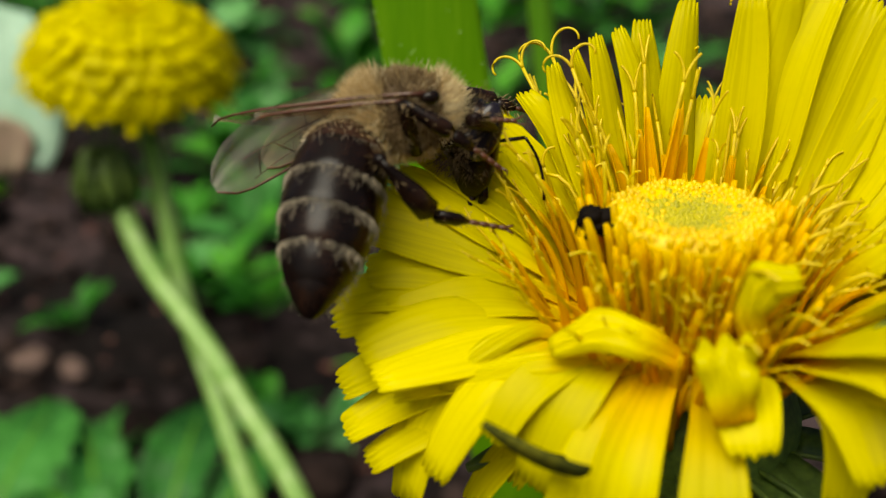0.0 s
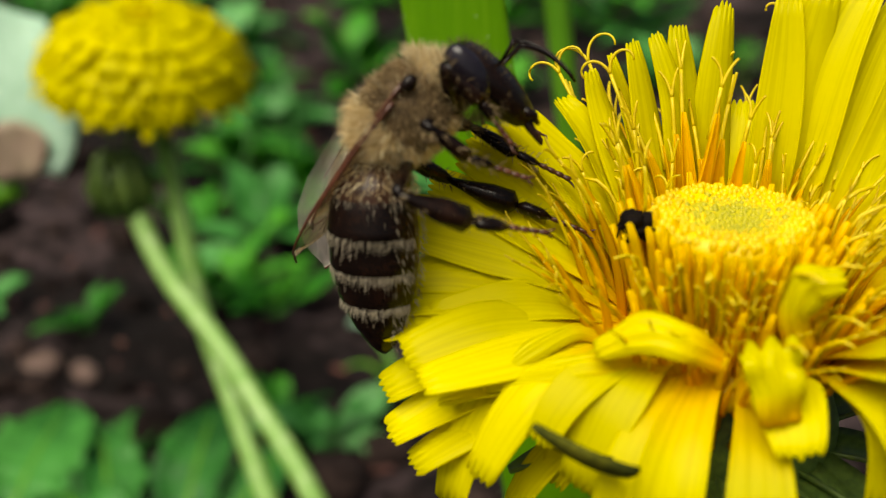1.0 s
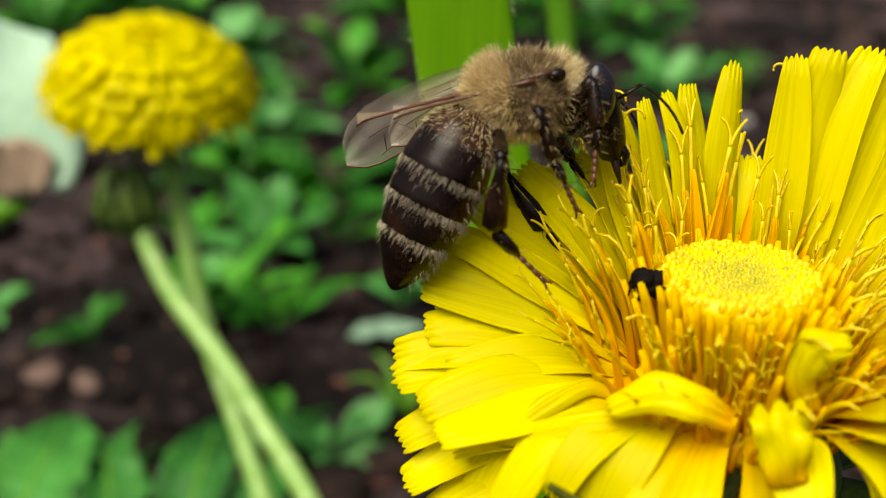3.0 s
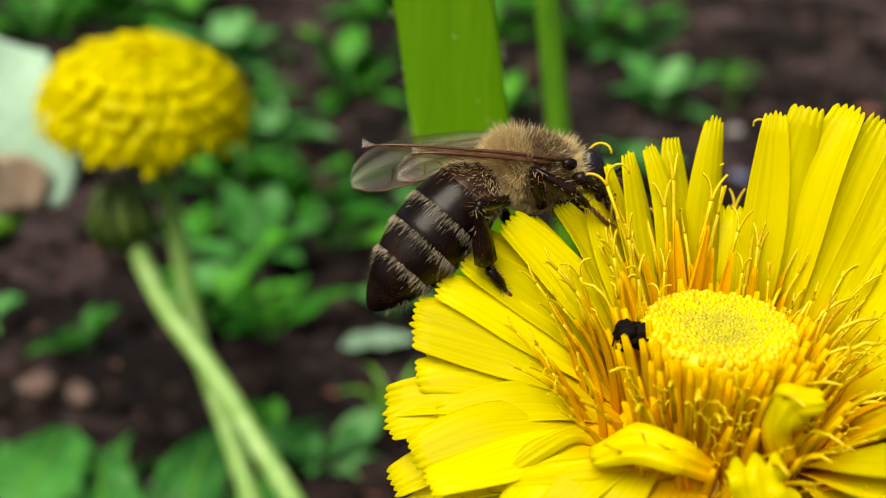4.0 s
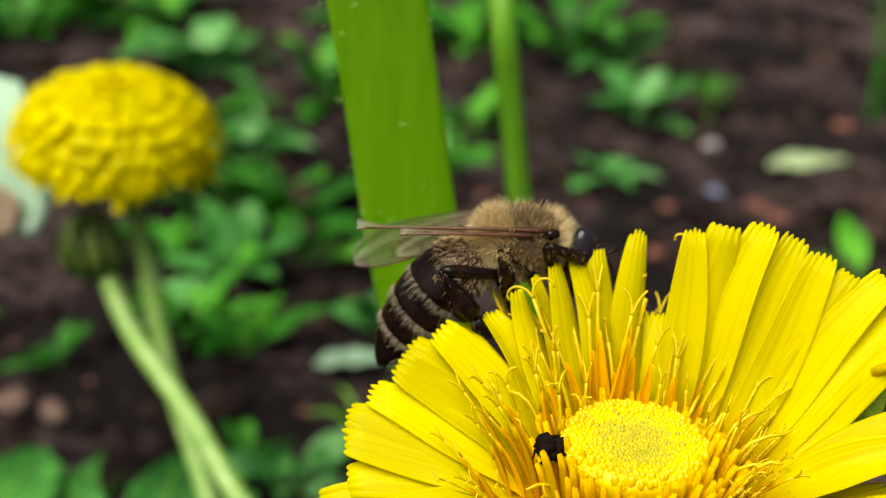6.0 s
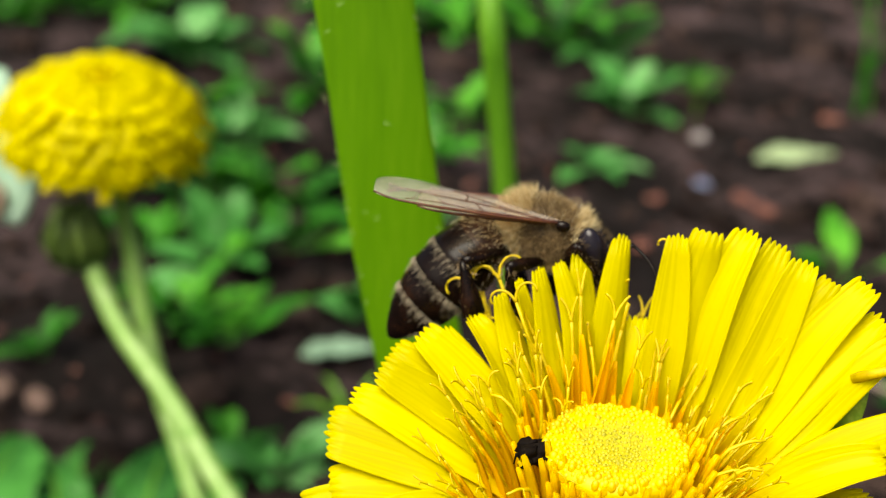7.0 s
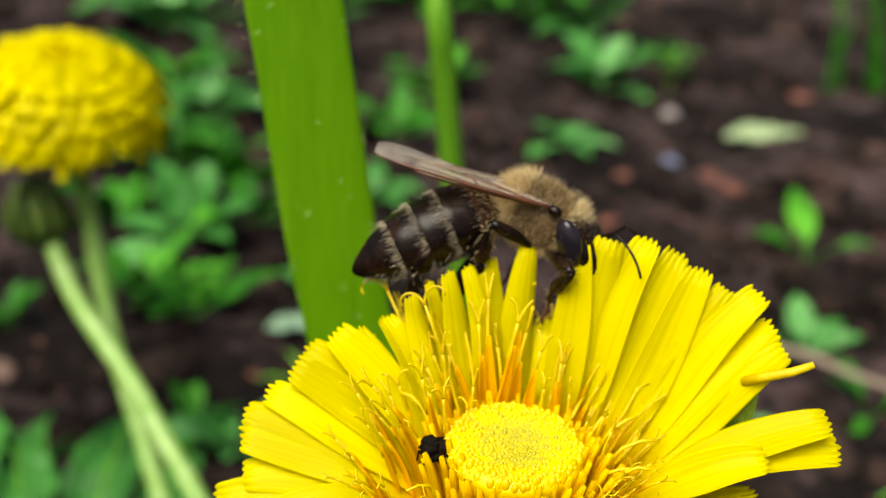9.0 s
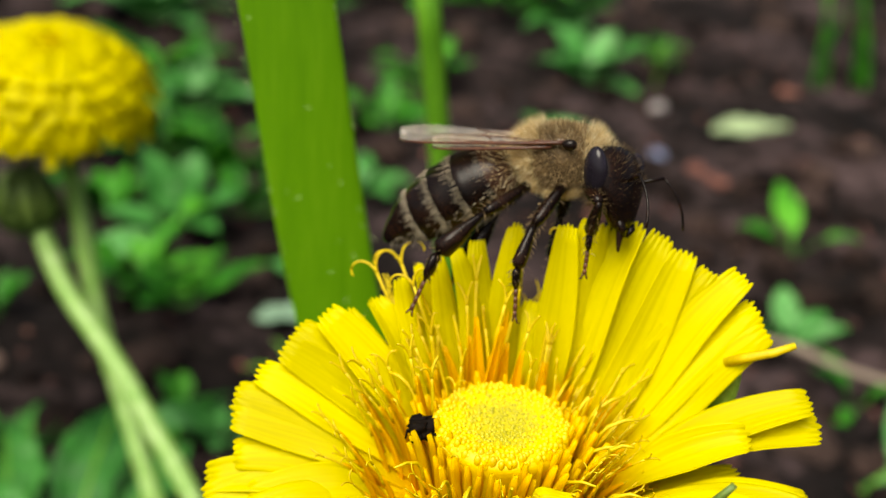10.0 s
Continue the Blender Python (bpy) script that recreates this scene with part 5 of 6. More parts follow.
def build_leg(kind, hip, bee):
    """Thigh, shin and jointed foot, each along +x from its joint."""
    a, b, c = (v * MM for v in LEG_LENGTHS[kind])
    rnd = random.Random(len(kind))
    broad = 1.05 if kind != "hind" else 1.65
    bm = bmesh.new()
    tube(bm, [(-0.0001, 0, 0), (a * 0.2, 0, 0), (a * 0.55, 0, 0), (a * 0.85, 0, 0), (a, 0, 0)], [0.28 * MM, 0.27 * MM, 0.36 * MM, 0.30 * MM, 0.20 * MM], 10)
    thigh = part(kind + "_leg", bm, BEE_DARK, bee, "black hairy jointed leg")
    thigh.location = hip
    bm = bmesh.new()
    rings = tube(bm, [(0, 0, 0), (b * 0.15, 0, 0), (b * 0.6, 0, 0), (b * 0.9, 0, 0), (b, 0, 0)], [0.17 * MM, 0.24 * MM, 0.35 * MM * broad, 0.38 * MM * broad, 0.22 * MM], 10)
    for ring in rings:
        for v in ring:
            v.co.y *= 0.85
    shin = part("shin", bm, BEE_DARK, thigh)
    bm = bmesh.new()
    n0 = c * (0.48 if kind == "hind" else 0.42)
    rings = tube(bm, [(0, 0, 0), (n0 * 0.15, 0, 0), (n0 * 0.7, 0, 0), (n0, 0, 0)], [0.15 * MM, 0.27 * MM * broad, 0.26 * MM * broad, 0.12 * MM], 9)
    for ring in rings:
        for v in ring:
            v.co.y *= 0.6
    x = n0
    for k in range(4):
        w = (c - n0) / 4
        tube(bm, [(x, 0, 0), (x + w * 0.75, 0, 0), (x + w, 0, 0)], [0.09 * MM, 0.125 * MM, 0.09 * MM], 7, mat=1)
        x += w
    for s in (-1, 1):
        tube(bm, [(x - 0.00005, s * 0.00006, 0), (x + 0.00022, s * 0.00016, 0), (x + 0.0003, s * 0.0002, -0.0002)], [0.00006, 0.00005, 0.00002], 5, mat=1)
    foot = part("foot", bm, [BEE_DARK, BEE_FOOT], thigh, "slim brown jointed foot")
    for ob, L, rr, count in ((thigh, a, 0.38, 70), (shin, b, 0.36, 60), (foot, c * 0.5, 0.28, 40)):
        bm = bmesh.new()
        hairs(bm, count, lambda q, L=L, rr=rr: (lambda ang, xx: (Vector((xx, rr * 0.6 * MM * math.sin(ang), rr * MM * math.cos(ang))), Vector((0, math.sin(ang), math.cos(ang)))))(q.random() * 6.28, q.random() * L), 0.36 * MM, rnd, (0.5, 0, 0), 0.000016)
        if ob is thigh:
            tagged(part("leg_hair", bm, BEE_FUR_BROWN, thigh, "sparse brown hairs"), kind="stuff")
        else:
            # the shin's and foot's hairs belong to the same mesh as their joint
            extra = bpy.data.meshes.new("hair")
            bm.to_mesh(extra)
            bm.free()
            own = bmesh.new()
            own.from_mesh(ob.data)
            slot = len(ob.data.materials)
            ob.data.materials.append(BEE_FUR_BROWN)
            before = len(own.faces)
            own.from_mesh(extra)
            own.faces.ensure_lookup_table()
            for f in own.faces[before:]:
                f.material_index = slot
            own.to_mesh(ob.data)
            own.free()
    return thigh, shin, foot


bee, bee_abdomen, bee_head, bee_wings, bee_legs = build_bee()


# ---- the small dark beetle between the florets ----
BEETLE = material("beetle_black", (0.006, 0.004, 0.003), (0.003, 0.002, 0.002), (0.012, 0.008, 0.006), rough=0.75, scale=900, fine=6000, bump=0.8, depth=0.00006, spec=0.06)


def small_beetle():
    t = thing("small_beetle", "tiny black beetle half buried among the florets", "beetle", at=(0.0061, 0.0396, 0.0880))
    bm = bmesh.new()
    ellipsoid(bm, (0, 0, 0), (0.00072, 0.0006, 0.0005), None, 18, 12, wobble=0.9, seed=3)
    part("body", bm, BEETLE, t)
    for s in (-1, 1):
        bm = bmesh.new()
        ellipsoid(bm, (-0.00025, s * 0.00033, 0.00022), (0.00048, 0.00028, 0.0003), Euler((0, -0.5, 0)).to_matrix(), 12, 8, wobble=0.6, seed=s)
        part("wing_case", bm, BEETLE, t)
    bm = bmesh.new()
    ellipsoid(bm, (0.0008, 0.0001, 0.0001), (0.0003, 0.00035, 0.0003), None, 10, 8)
    part("head", bm, BEETLE, t)
    for k in range(6):
        bm = bmesh.new()
        a = k * 1.05 + 0.3
        o = Vector((math.cos(a), math.sin(a), 0))
        tube(bm, [o * 0.0006, o * 0.0008 + Vector((0, 0, 0.0001)), o * 0.0009 + Vector((0, 0, -0.0004))], [0.0001, 0.00008, 0.00004], 6)
        part("leg", bm, BEETLE, t)


small_beetle()

# ---- movement ----
BEE = [
    (0, -0.00148, 0.04276, 0.09149, -0.4, -0.3, 13.5),
    (0.5, -0.00113, 0.04241, 0.09176, 0, 1.7, 12.5),
    (1, -0.00298, 0.041, 0.09254, -9.2, -42.4, 16.9),
    (1.5, -0.00037, 0.04225, 0.09424, -9.6, -20.4, 3.9),
    (2, 0.00051, 0.0416, 0.09371, -9.3, -11.1, -0.3),
    (2.5, 0.00068, 0.0423, 0.09558, -4.7, -9.2, 13.3),
    (4, 0.00236, 0.04721, 0.09271, 4.1, 13.8, 20.9),
    (4.5, 0.00262, 0.04935, 0.09326, -1, 2.8, 25.4),
    (5, 0.00345, 0.04735, 0.09344, 1.4, 7.8, 23.1),
    (5.5, 0.00442, 0.04748, 0.0942, -0.4, 4.3, 24.5),
    (7, 0.00742, 0.0501, 0.0942, -5.5, 11.9, -13.6),
    (7.5, 0.01087, 0.04935, 0.0955, -5.8, 21.7, -20),
    (8, 0.00938, 0.04958, 0.0963, -5.9, 4.4, -16.2),
    (8.5, 0.01132, 0.04874, 0.09617, -10.5, 17.7, -24.3),
    (9, 0.01148, 0.04885, 0.09602, -10.8, 17.3, -24.7),
    (9.5, 0.01322, 0.0483, 0.09781, -15, 20.9, -38.4),
    (10, 0.01287, 0.048, 0.09885, -6.3, -8.2, -20),
]
ABDOMEN = [
    (0, 2.7, -37.7, 64.6),
    (0.5, 4.2, -33.8, 57.4),
    (1, 17.3, -45.3, 1.8),
    (1.5, 15.7, -47.3, 27.9),
    (2, 15.9, -53.3, 35.1),
    (2.5, 20.3, -59.5, 6.6),
    (4, 12.1, -53.3, 16.4),
    (4.5, 24.9, -61.0, -56.9),
    (5, 23.2, -58.6, -42.6),
    (5.5, 22.7, -58.1, -38.9),
    (7, 18.4, -57.7, 25.8),
    (7.5, 11.5, -51.6, 49.1),
    (8, 13.1, -45.8, 42.3),
    (8.5, 13.2, -48.8, 45.1),
    (9, 13.0, -42.3, 39.3),
    (9.5, 12.3, -53.8, 62.3),
    (10, 14.0, -28.4, 10.2),
]
BEE_HEAD = [
    (0, -14.0, 12.0, 12.0),
    (0.5, -14.0, 12.0, 12.0),
    (1, -21.0, 3.8, -6.8),
    (1.5, -14.4, -8.7, 2.3),
    (2, -13.0, -14.7, -1.5),
    (2.5, -22.7, -2.9, 3.4),
    (4, -39.0, -16.3, 16.0),
    (4.5, -29.9, -6.6, 6.8),
    (5, -29.9, -6.6, 6.8),
    (5.5, -26.7, -3.3, 1.6),
    (7, -19.6, -29.6, 6.1),
    (7.5, -23.9, -38.2, 12.5),
    (8, -17.8, -21.0, 2.4),
    (8.5, -5.6, -46.9, -3.2),
    (9, -5.6, -46.9, -3.2),
    (9.5, -0.2, -40.5, -10.9),
    (10, -17.4, -8.8, -20.3),
]
RIGHT_WINGS = [
    (0, 38, 10.4, 153.1),
    (0.5, 38, 8, 153.5),
    (1, 40.4, 15.5, 159),
    (1.5, -31.4, 1.8, -146.6),
    (2, -23.4, -0.5, -142.8),
    (2.5, 12.4, 16.6, 135.3),
    (4, 36, 8.7, 161.9),
    (4.5, 38, 14.5, 136.7),
    (5, 34, 3.7, 138.5),
    (5.5, 38, 12.9, 147.9),
    (7, 3.1, 2.8, -168.9),
    (7.5, 33, 7.4, -178.8),
    (8, 14.6, 6.7, -173.8),
    (8.5, 0.2, 6.5, 179.2),
    (9, 6.5, 5.7, -167.5),
    (9.5, -20.9, 15.6, 175.7),
    (10, 2, 1, 171.3),
]
LEFT_WINGS = [
    (0, 76.2, 23.7, -170.2),
    (0.5, 77.3, 25.7, 179.3),
    (1, 86.4, 26.6, 167.3),
    (1.5, 4.1, 14.0, 161.8),
    (2, -0.8, 14.8, 159.4),
    (2.5, 72.5, 27.9, 163.5),
    (4, 64.0, 30.2, 158.9),
    (4.5, 77.4, 33.1, 172.3),
    (5, 57.8, 26.4, 132.8),
    (5.5, 77.2, 38.2, 158.6),
    (7, 8.1, 8.5, -167.3),
    (7.5, -9.1, 28.3, 165.1),
    (8, 7.4, 8.7, -162.3),
    (8.5, 6.8, 9.5, -172.8),
    (9, 11.8, 9.0, -160.8),
    (9.5, -7.7, 17.1, -174.6),
    (10, 4.7, 4.9, 179.1),
]
RIGHT_HIND_FOOT = [
    (0, 0.0032, 0.0398, 0.0875),
    (0.5, 0.0028, 0.0394, 0.0875),
    (1, 0.0024, 0.0380, 0.0884),
    (1.5, 0.0027, 0.0384, 0.0882),
    (2, 0.0030, 0.0381, 0.0885),
    (2.5, 0.0024, 0.0380, 0.0886),
    (4, 0.0024, 0.0432, 0.0863),
    (4.5, 0.0049, 0.0461, 0.0888),
    (5, 0.0048, 0.0458, 0.0901),
    (5.5, 0.0051, 0.0456, 0.0890),
    (7, 0.0054, 0.0472, 0.0887),
    (7.5, 0.0059, 0.0468, 0.0903),
    (8, 0.0042, 0.0466, 0.0910),
    (8.5, 0.0044, 0.0454, 0.0896),
    (9, 0.0048, 0.0463, 0.0896),
    (9.5, 0.0051, 0.0457, 0.0903),
    (10, 0.0050, 0.0435, 0.0913),
]
RIGHT_MIDDLE_FOOT = [
    (0, 0.0024, 0.0409, 0.0897),
    (0.5, 0.0023, 0.0404, 0.0899),
    (1, 0.0019, 0.0388, 0.0902),
    (1.5, 0.0019, 0.0394, 0.0905),
    (2, 0.0021, 0.0390, 0.0905),
    (2.5, 0.0020, 0.0390, 0.0908),
    (4, 0.0054, 0.0453, 0.0910),
    (4.5, 0.0059, 0.0467, 0.0899),
    (5, 0.0055, 0.0462, 0.0910),
    (5.5, 0.0051, 0.0465, 0.0910),
    (7, 0.0062, 0.0474, 0.0892),
    (7.5, 0.0101, 0.0474, 0.0918),
    (8, 0.0079, 0.0471, 0.0922),
    (8.5, 0.0085, 0.0467, 0.0926),
    (9, 0.0081, 0.0474, 0.0922),
    (9.5, 0.0098, 0.0463, 0.0920),
    (10, 0.0105, 0.0433, 0.0917),
]
RIGHT_FORE_FOOT = [
    (0, 0.0027, 0.0417, 0.0915),
    (0.5, 0.0029, 0.0412, 0.0916),
    (1, 0.0008, 0.0395, 0.0917),
    (1.5, 0.0035, 0.0400, 0.0917),
    (2, 0.0041, 0.0396, 0.0917),
    (2.5, 0.0032, 0.0395, 0.0920),
    (4, 0.0056, 0.0458, 0.0921),
    (4.5, 0.0063, 0.0469, 0.0904),
    (5, 0.0063, 0.0467, 0.0920),
    (5.5, 0.0066, 0.0474, 0.0929),
    (7, 0.0101, 0.0483, 0.0913),
    (7.5, 0.0120, 0.0470, 0.0911),
    (8, 0.0119, 0.0470, 0.0924),
    (8.5, 0.0105, 0.0468, 0.0930),
    (9, 0.0117, 0.0467, 0.0913),
    (9.5, 0.0125, 0.0467, 0.0932),
    (10, 0.0139, 0.0445, 0.0944),
]
LEFT_HIND_FOOT = [
    (0, 0.0046, 0.0440, 0.0860),
    (0.5, 0.0043, 0.0435, 0.0859),
    (1, 0.0040, 0.0421, 0.0868),
    (1.5, 0.0044, 0.0424, 0.0866),
    (2, 0.0047, 0.0421, 0.0868),
    (2.5, 0.0040, 0.0420, 0.0869),
    (4, 0.0041, 0.0472, 0.0845),
    (4.5, 0.0069, 0.0502, 0.0872),
    (5, 0.0066, 0.0499, 0.0885),
    (5.5, 0.0069, 0.0496, 0.0872),
    (7, 0.0072, 0.0511, 0.0868),
    (7.5, 0.0078, 0.0507, 0.0884),
    (8, 0.0058, 0.0506, 0.0893),
    (8.5, 0.0058, 0.0493, 0.0877),
    (9, 0.0063, 0.0501, 0.0877),
    (9.5, 0.0066, 0.0495, 0.0883),
    (10, 0.0065, 0.0473, 0.0894),
]
LEFT_MIDDLE_FOOT = [
    (0, 0.0038, 0.0451, 0.0885),
    (0.5, 0.0038, 0.0447, 0.0885),
    (1, 0.0034, 0.0431, 0.0888),
    (1.5, 0.0035, 0.0436, 0.0891),
    (2, 0.0036, 0.0432, 0.0890),
    (2.5, 0.0035, 0.0432, 0.0893),
    (4, 0.0074, 0.0495, 0.0896),
    (4.5, 0.0079, 0.0508, 0.0884),
    (5, 0.0074, 0.0503, 0.0896),
    (5.5, 0.0069, 0.0506, 0.0893),
    (7, 0.0081, 0.0513, 0.0873),
    (7.5, 0.0123, 0.0513, 0.0900),
    (8, 0.0098, 0.0511, 0.0906),
    (8.5, 0.0103, 0.0507, 0.0909),
    (9, 0.0099, 0.0513, 0.0904),
    (9.5, 0.0117, 0.0502, 0.0902),
    (10, 0.0124, 0.0472, 0.0899),
]
LEFT_FORE_FOOT = [
    (0, 0.0041, 0.0460, 0.0904),
    (0.5, 0.0044, 0.0455, 0.0904),
    (1, 0.0022, 0.0438, 0.0906),
    (1.5, 0.0053, 0.0442, 0.0904),
    (2, 0.0058, 0.0438, 0.0904),
    (2.5, 0.0048, 0.0438, 0.0906),
    (4, 0.0076, 0.0501, 0.0908),
    (4.5, 0.0084, 0.0510, 0.0890),
    (5, 0.0083, 0.0508, 0.0907),
    (5.5, 0.0085, 0.0515, 0.0914),
    (7, 0.0122, 0.0523, 0.0896),
    (7.5, 0.0144, 0.0509, 0.0892),
    (8, 0.0141, 0.0510, 0.0908),
    (8.5, 0.0125, 0.0508, 0.0913),
    (9, 0.0137, 0.0506, 0.0895),
    (9.5, 0.0147, 0.0507, 0.0915),
    (10, 0.0161, 0.0484, 0.0927),
]
RIGHT_HIND_KNEE = [
    (0, -0.00265, 0.03894, 0.09114),
    (0.5, -0.00277, 0.03874, 0.09164),
    (1, -0.00317, 0.03645, 0.09046),
    (1.5, -0.00212, 0.03784, 0.09264),
    (2, -0.00230, 0.03745, 0.09266),
    (2.5, -0.00034, 0.03784, 0.09364),
    (4, -0.00033, 0.04335, 0.09227),
    (4.5, 0.00055, 0.04625, 0.09434),
    (5, 0.00057, 0.04525, 0.09436),
    (5.5, 0.00088, 0.04557, 0.09419),
    (7, 0.00247, 0.04727, 0.09391),
    (7.5, 0.00542, 0.04757, 0.09689),
    (8, 0.00545, 0.04726, 0.09748),
    (8.5, 0.00547, 0.04627, 0.09649),
    (9, 0.00548, 0.04717, 0.09640),
    (9.5, 0.00725, 0.04618, 0.09641),
    (10, 0.00755, 0.04397, 0.09750),
]
RIGHT_HIND_ANKLE = [
    (0, -0.00040, 0.03893, 0.08856),
    (0.5, -0.00060, 0.03863, 0.08886),
    (1, -0.00061, 0.03713, 0.08926),
    (1.5, -0.00063, 0.03783, 0.08986),
    (2, -0.00032, 0.03754, 0.09027),
    (2.5, -0.00032, 0.03773, 0.09096),
    (4, -0.00002, 0.04334, 0.08947),
    (4.5, 0.00236, 0.04614, 0.09146),
    (5, 0.00247, 0.04524, 0.09176),
    (5.5, 0.00238, 0.04545, 0.09149),
    (7, 0.00367, 0.04685, 0.09070),
    (7.5, 0.00476, 0.04715, 0.09339),
    (8, 0.00418, 0.04654, 0.09358),
    (8.5, 0.00429, 0.04595, 0.09319),
    (9, 0.00499, 0.04695, 0.09359),
    (9.5, 0.00558, 0.04615, 0.09389),
    (10, 0.00568, 0.04385, 0.09459),
]
RIGHT_MIDDLE_KNEE = [
    (0, -0.00108, 0.04003, 0.09340),
    (0.5, -0.00071, 0.03983, 0.09400),
    (1, -0.00190, 0.03744, 0.09262),
    (1.5, -0.00045, 0.03854, 0.09401),
    (2, 0.00055, 0.03814, 0.09403),
    (2.5, 0.00084, 0.03853, 0.09531),
    (4, 0.00253, 0.04425, 0.09414),
    (4.5, 0.00322, 0.04595, 0.09385),
    (5, 0.00373, 0.04515, 0.09426),
    (5.5, 0.00345, 0.04596, 0.09528),
    (7, 0.00533, 0.04737, 0.09430),
    (7.5, 0.00878, 0.04718, 0.09640),
    (8, 0.00762, 0.04647, 0.09619),
    (8.5, 0.00843, 0.04637, 0.09689),
    (9, 0.00844, 0.04697, 0.09631),
    (9.5, 0.00932, 0.04637, 0.09720),
    (10, 0.00932, 0.04348, 0.09691),
]
RIGHT_MIDDLE_ANKLE = [
    (0, 0.00040, 0.04032, 0.09143),
    (0.5, 0.00058, 0.03992, 0.09173),
    (1, -0.00071, 0.03812, 0.09144),
    (1.5, 0.00026, 0.03883, 0.09214),
    (2, 0.00097, 0.03843, 0.09215),
    (2.5, 0.00117, 0.03873, 0.09304),
    (4, 0.00405, 0.04463, 0.09245),
    (4.5, 0.00434, 0.04614, 0.09166),
    (5, 0.00465, 0.04563, 0.09266),
    (5.5, 0.00426, 0.04624, 0.09327),
    (7, 0.00566, 0.04715, 0.09139),
    (7.5, 0.00923, 0.04725, 0.09408),
    (8, 0.00785, 0.04674, 0.09418),
    (8.5, 0.00846, 0.04644, 0.09468),
    (9, 0.00827, 0.04705, 0.09419),
    (9.5, 0.00936, 0.04635, 0.09459),
    (10, 0.00985, 0.04315, 0.09390),
]


def between(rows, t):
    """Values at t on a smooth curve through rows of seconds and numbers; angles keep to the short way round."""
    times = [r[0] for r in rows]
    k = max(0, min(len(rows) - 2, sum(1 for s in times if s <= t) - 1))

    def slope(i):
        lo, hi = max(0, i - 1), min(len(rows) - 1, i + 1)
        return [(b - a) / (times[hi] - times[lo]) for a, b in zip(rows[lo][1:], rows[hi][1:])]

    h = times[k + 1] - times[k]
    u = (t - times[k]) / h
    m0, m1 = slope(k), slope(k + 1)
    out = []
    for a, b, p, q in zip(rows[k][1:], rows[k + 1][1:], m0, m1):
        out.append((2 * u ** 3 - 3 * u * u + 1) * a + (u ** 3 - 2 * u * u + u) * h * p + (3 * u * u - 2 * u ** 3) * b + (u ** 3 - u * u) * h * q)
    return out


def aim(way, up):
    """A turn whose x axis runs along way and whose z axis leans towards up."""
    x = way.normalized()
    y = up.cross(x)
    y = y.normalized() if y.length > 1e-9 else x.orthogonal().normalized()
    return Matrix((x, y, x.cross(y))).transposed()


def leg_poses(kind, hip, target, knee_up, ankle=None, knee_near=None):
    """Thigh in the bee's space, shin and foot in the thigh's space, for a foot set down at target (bee's space)."""
    a, b, c = (v * MM for v in LEG_LENGTHS[kind])
    back = (hip + knee_up * 0.0022 - target).normalized()
    if ankle is None:
        ankle = target + back * c * 0.86
    d = ankle - hip
    far = min(max(d.length, abs(a - b) * 1.1), (a + b) * 0.985)
    d = d.normalized()
    cos_a = (a * a + far * far - b * b) / (2 * a * far)
    if knee_near is not None:
        knee_up = (knee_near - (hip + ankle) / 2).normalized()
    bend = (knee_up - d * knee_up.dot(d)).normalized()
    knee = hip + (d * cos_a + bend * math.sqrt(max(0, 1 - cos_a * cos_a))) * a
    ankle = hip + d * far
    up = bend
    thigh = Matrix.Translation(hip) @ aim(knee - hip, up).to_4x4()
    shin = Matrix.Translation(knee) @ aim(ankle - knee, up).to_4x4()
    foot = Matrix.Translation(ankle) @ aim(target - ankle, up).to_4x4()
    inv = thigh.inverted()
    return thigh, inv @ shin, inv @ foot


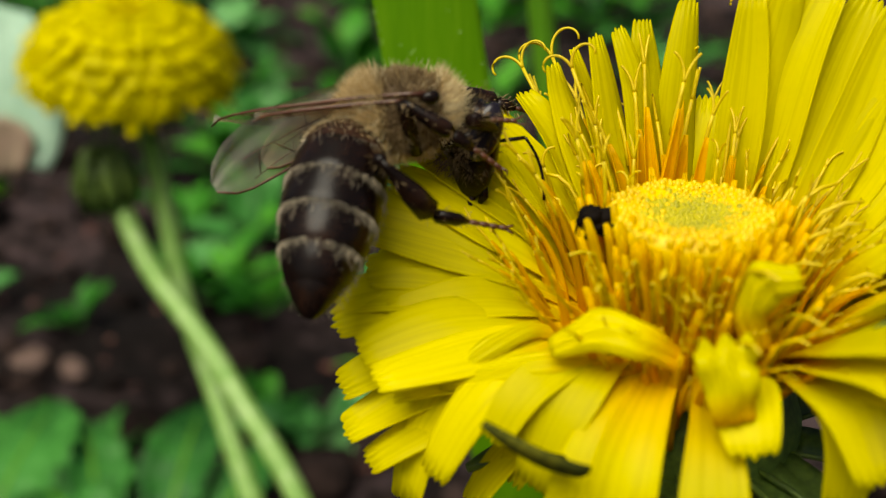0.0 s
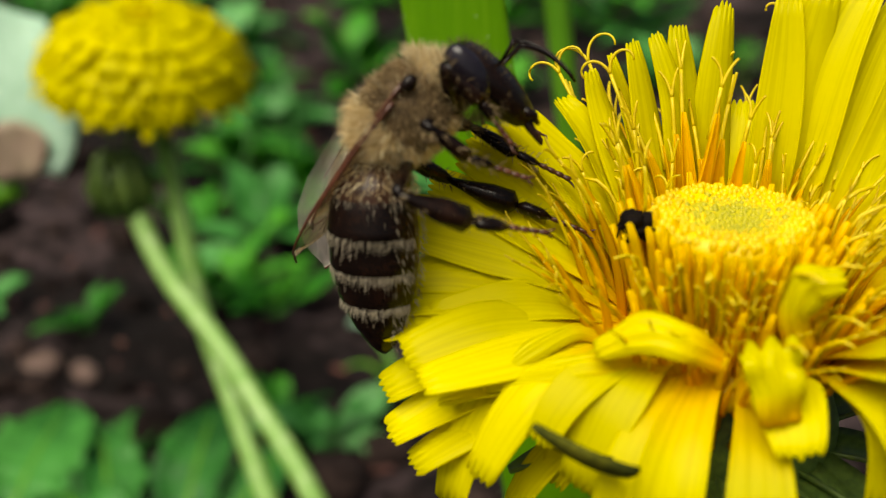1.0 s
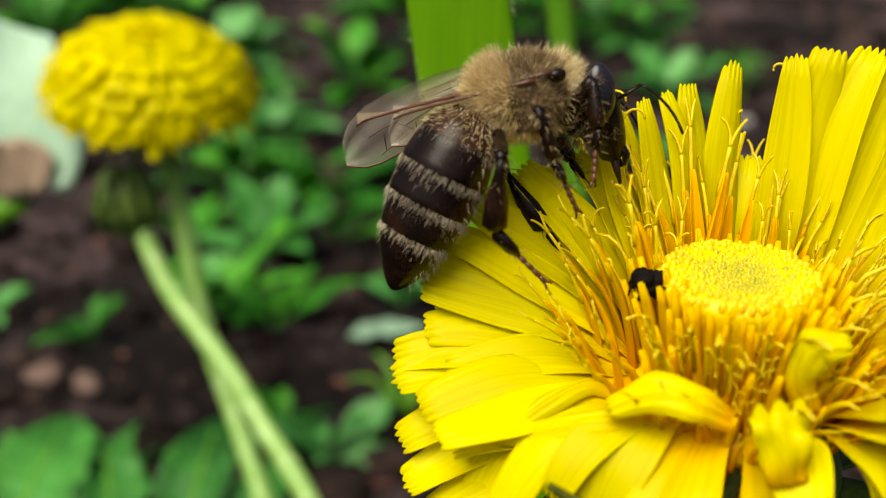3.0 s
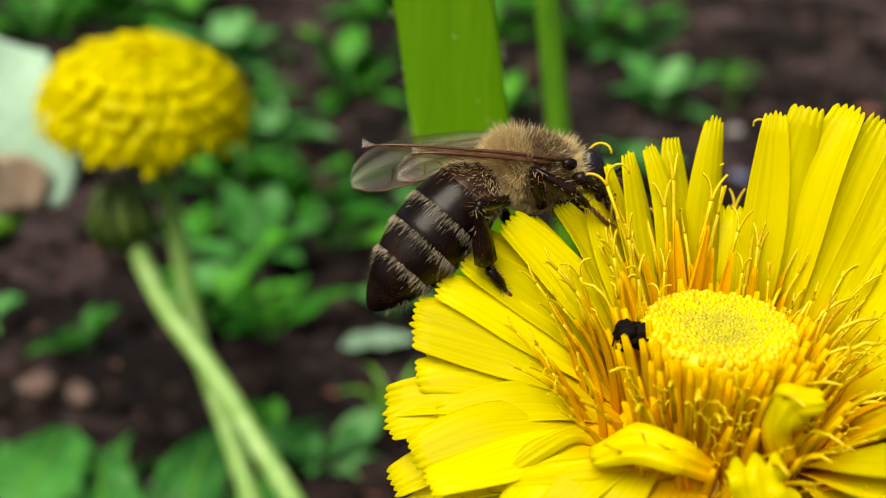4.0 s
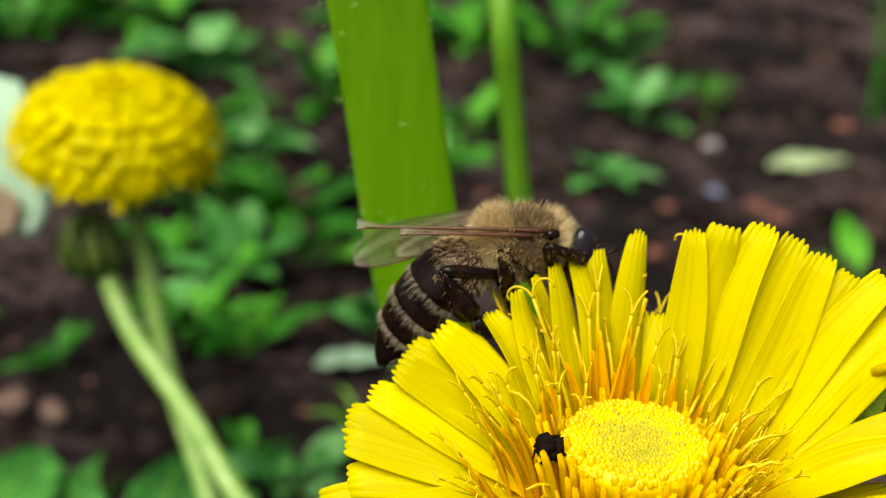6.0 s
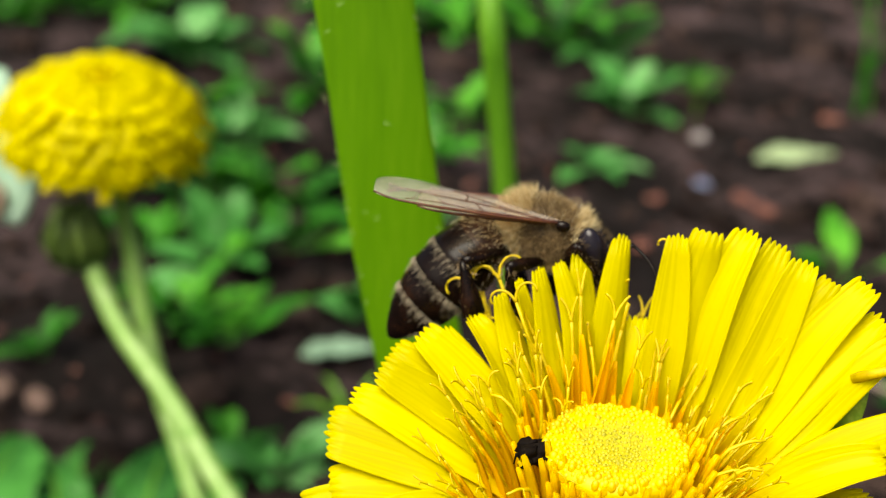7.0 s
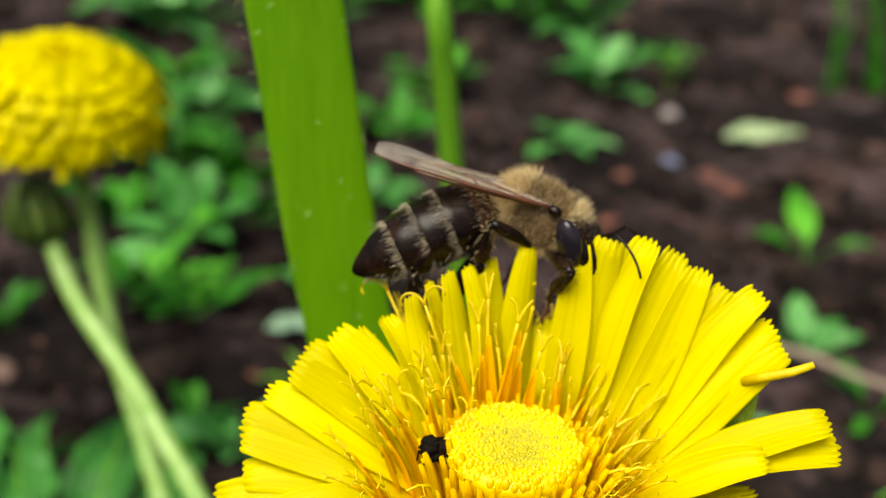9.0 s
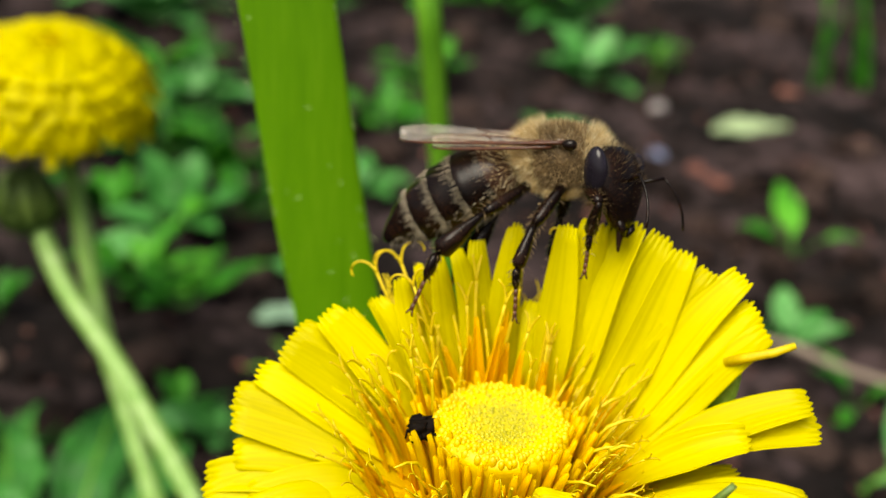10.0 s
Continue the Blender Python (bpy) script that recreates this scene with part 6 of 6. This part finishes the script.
def smooth_turns(rows, at_time):
    """Place and turn at a time from rows of seconds, (x, y, z,) and three angles: the turn runs along the shortest way."""
    times = [r[0] for r in rows]
    k = max(0, min(len(rows) - 2, sum(1 for s in times if s <= at_time) - 1))
    u = (at_time - times[k]) / (times[k + 1] - times[k])
    u = u * u * (3 - 2 * u) * 0.6 + u * 0.4
    qs = []
    for r in (rows[k], rows[k + 1]):
        qs.append(pose(0, 0, 0, *r[-3:]).to_quaternion())
    place = Vector(between([r[:4] for r in rows], at_time)) if len(rows[0]) == 7 else Vector((0, 0, 0))
    return Matrix.Translation(place) @ qs[0].slerp(qs[1], u).to_matrix().to_4x4()


def motions():
    steps = [k / 10 for k in range(101)]
    bee_at = {t: smooth_turns(BEE, t) for t in steps}
    walk(bee, [(t, bee_at[t]) for t in steps])
    for ob, rows in ((bee_abdomen, ABDOMEN), (bee_head, BEE_HEAD)):
        at = Matrix.Translation(ob.location)
        walk(ob, [(t, at @ smooth_turns(rows, t)) for t in steps])
    for side, rows in (("right", RIGHT_WINGS), ("left", LEFT_WINGS)):
        for kind in ("forewing", "hindwing"):
            ob = bee_wings[side, kind]
            at = Matrix.Translation(ob.location)
            swing = pose(0, 0, 0, 0, 0, 0) if kind == "forewing" else pose(0, 0, -0.0001, 0, 0, 4 if side == "right" else -4)
            walk(ob, [(t, at @ smooth_turns(rows, t) @ swing) for t in steps])
    feet = {("right", "hind"): RIGHT_HIND_FOOT, ("right", "middle"): RIGHT_MIDDLE_FOOT, ("right", "fore"): RIGHT_FORE_FOOT,
            ("left", "hind"): LEFT_HIND_FOOT, ("left", "middle"): LEFT_MIDDLE_FOOT, ("left", "fore"): LEFT_FORE_FOOT}
    for (side, kind), rows in feet.items():
        thigh, shin, foot = bee_legs[side, kind]
        hip = thigh.location.copy()
        s = -1 if side == "right" else 1
        knee_up = Vector(({"fore": 0.5, "middle": -0.1, "hind": -0.55}[kind], s * 0.75, 0.75)).normalized()
        joints = {("right", "hind"): (RIGHT_HIND_ANKLE, RIGHT_HIND_KNEE), ("right", "middle"): (RIGHT_MIDDLE_ANKLE, RIGHT_MIDDLE_KNEE)}.get((side, kind))
        poses = {}
        for t in steps:
            into = bee_at[t].inverted()
            more = [into @ Vector(between(j, t)) for j in joints] if joints else (None, None)
            poses[t] = leg_poses(kind, hip, into @ Vector(between(rows, t)), knee_up, *more)
        for n, ob in enumerate((thigh, shin, foot)):
            walk(ob, [(t, poses[t][n]) for t in steps])


motions()
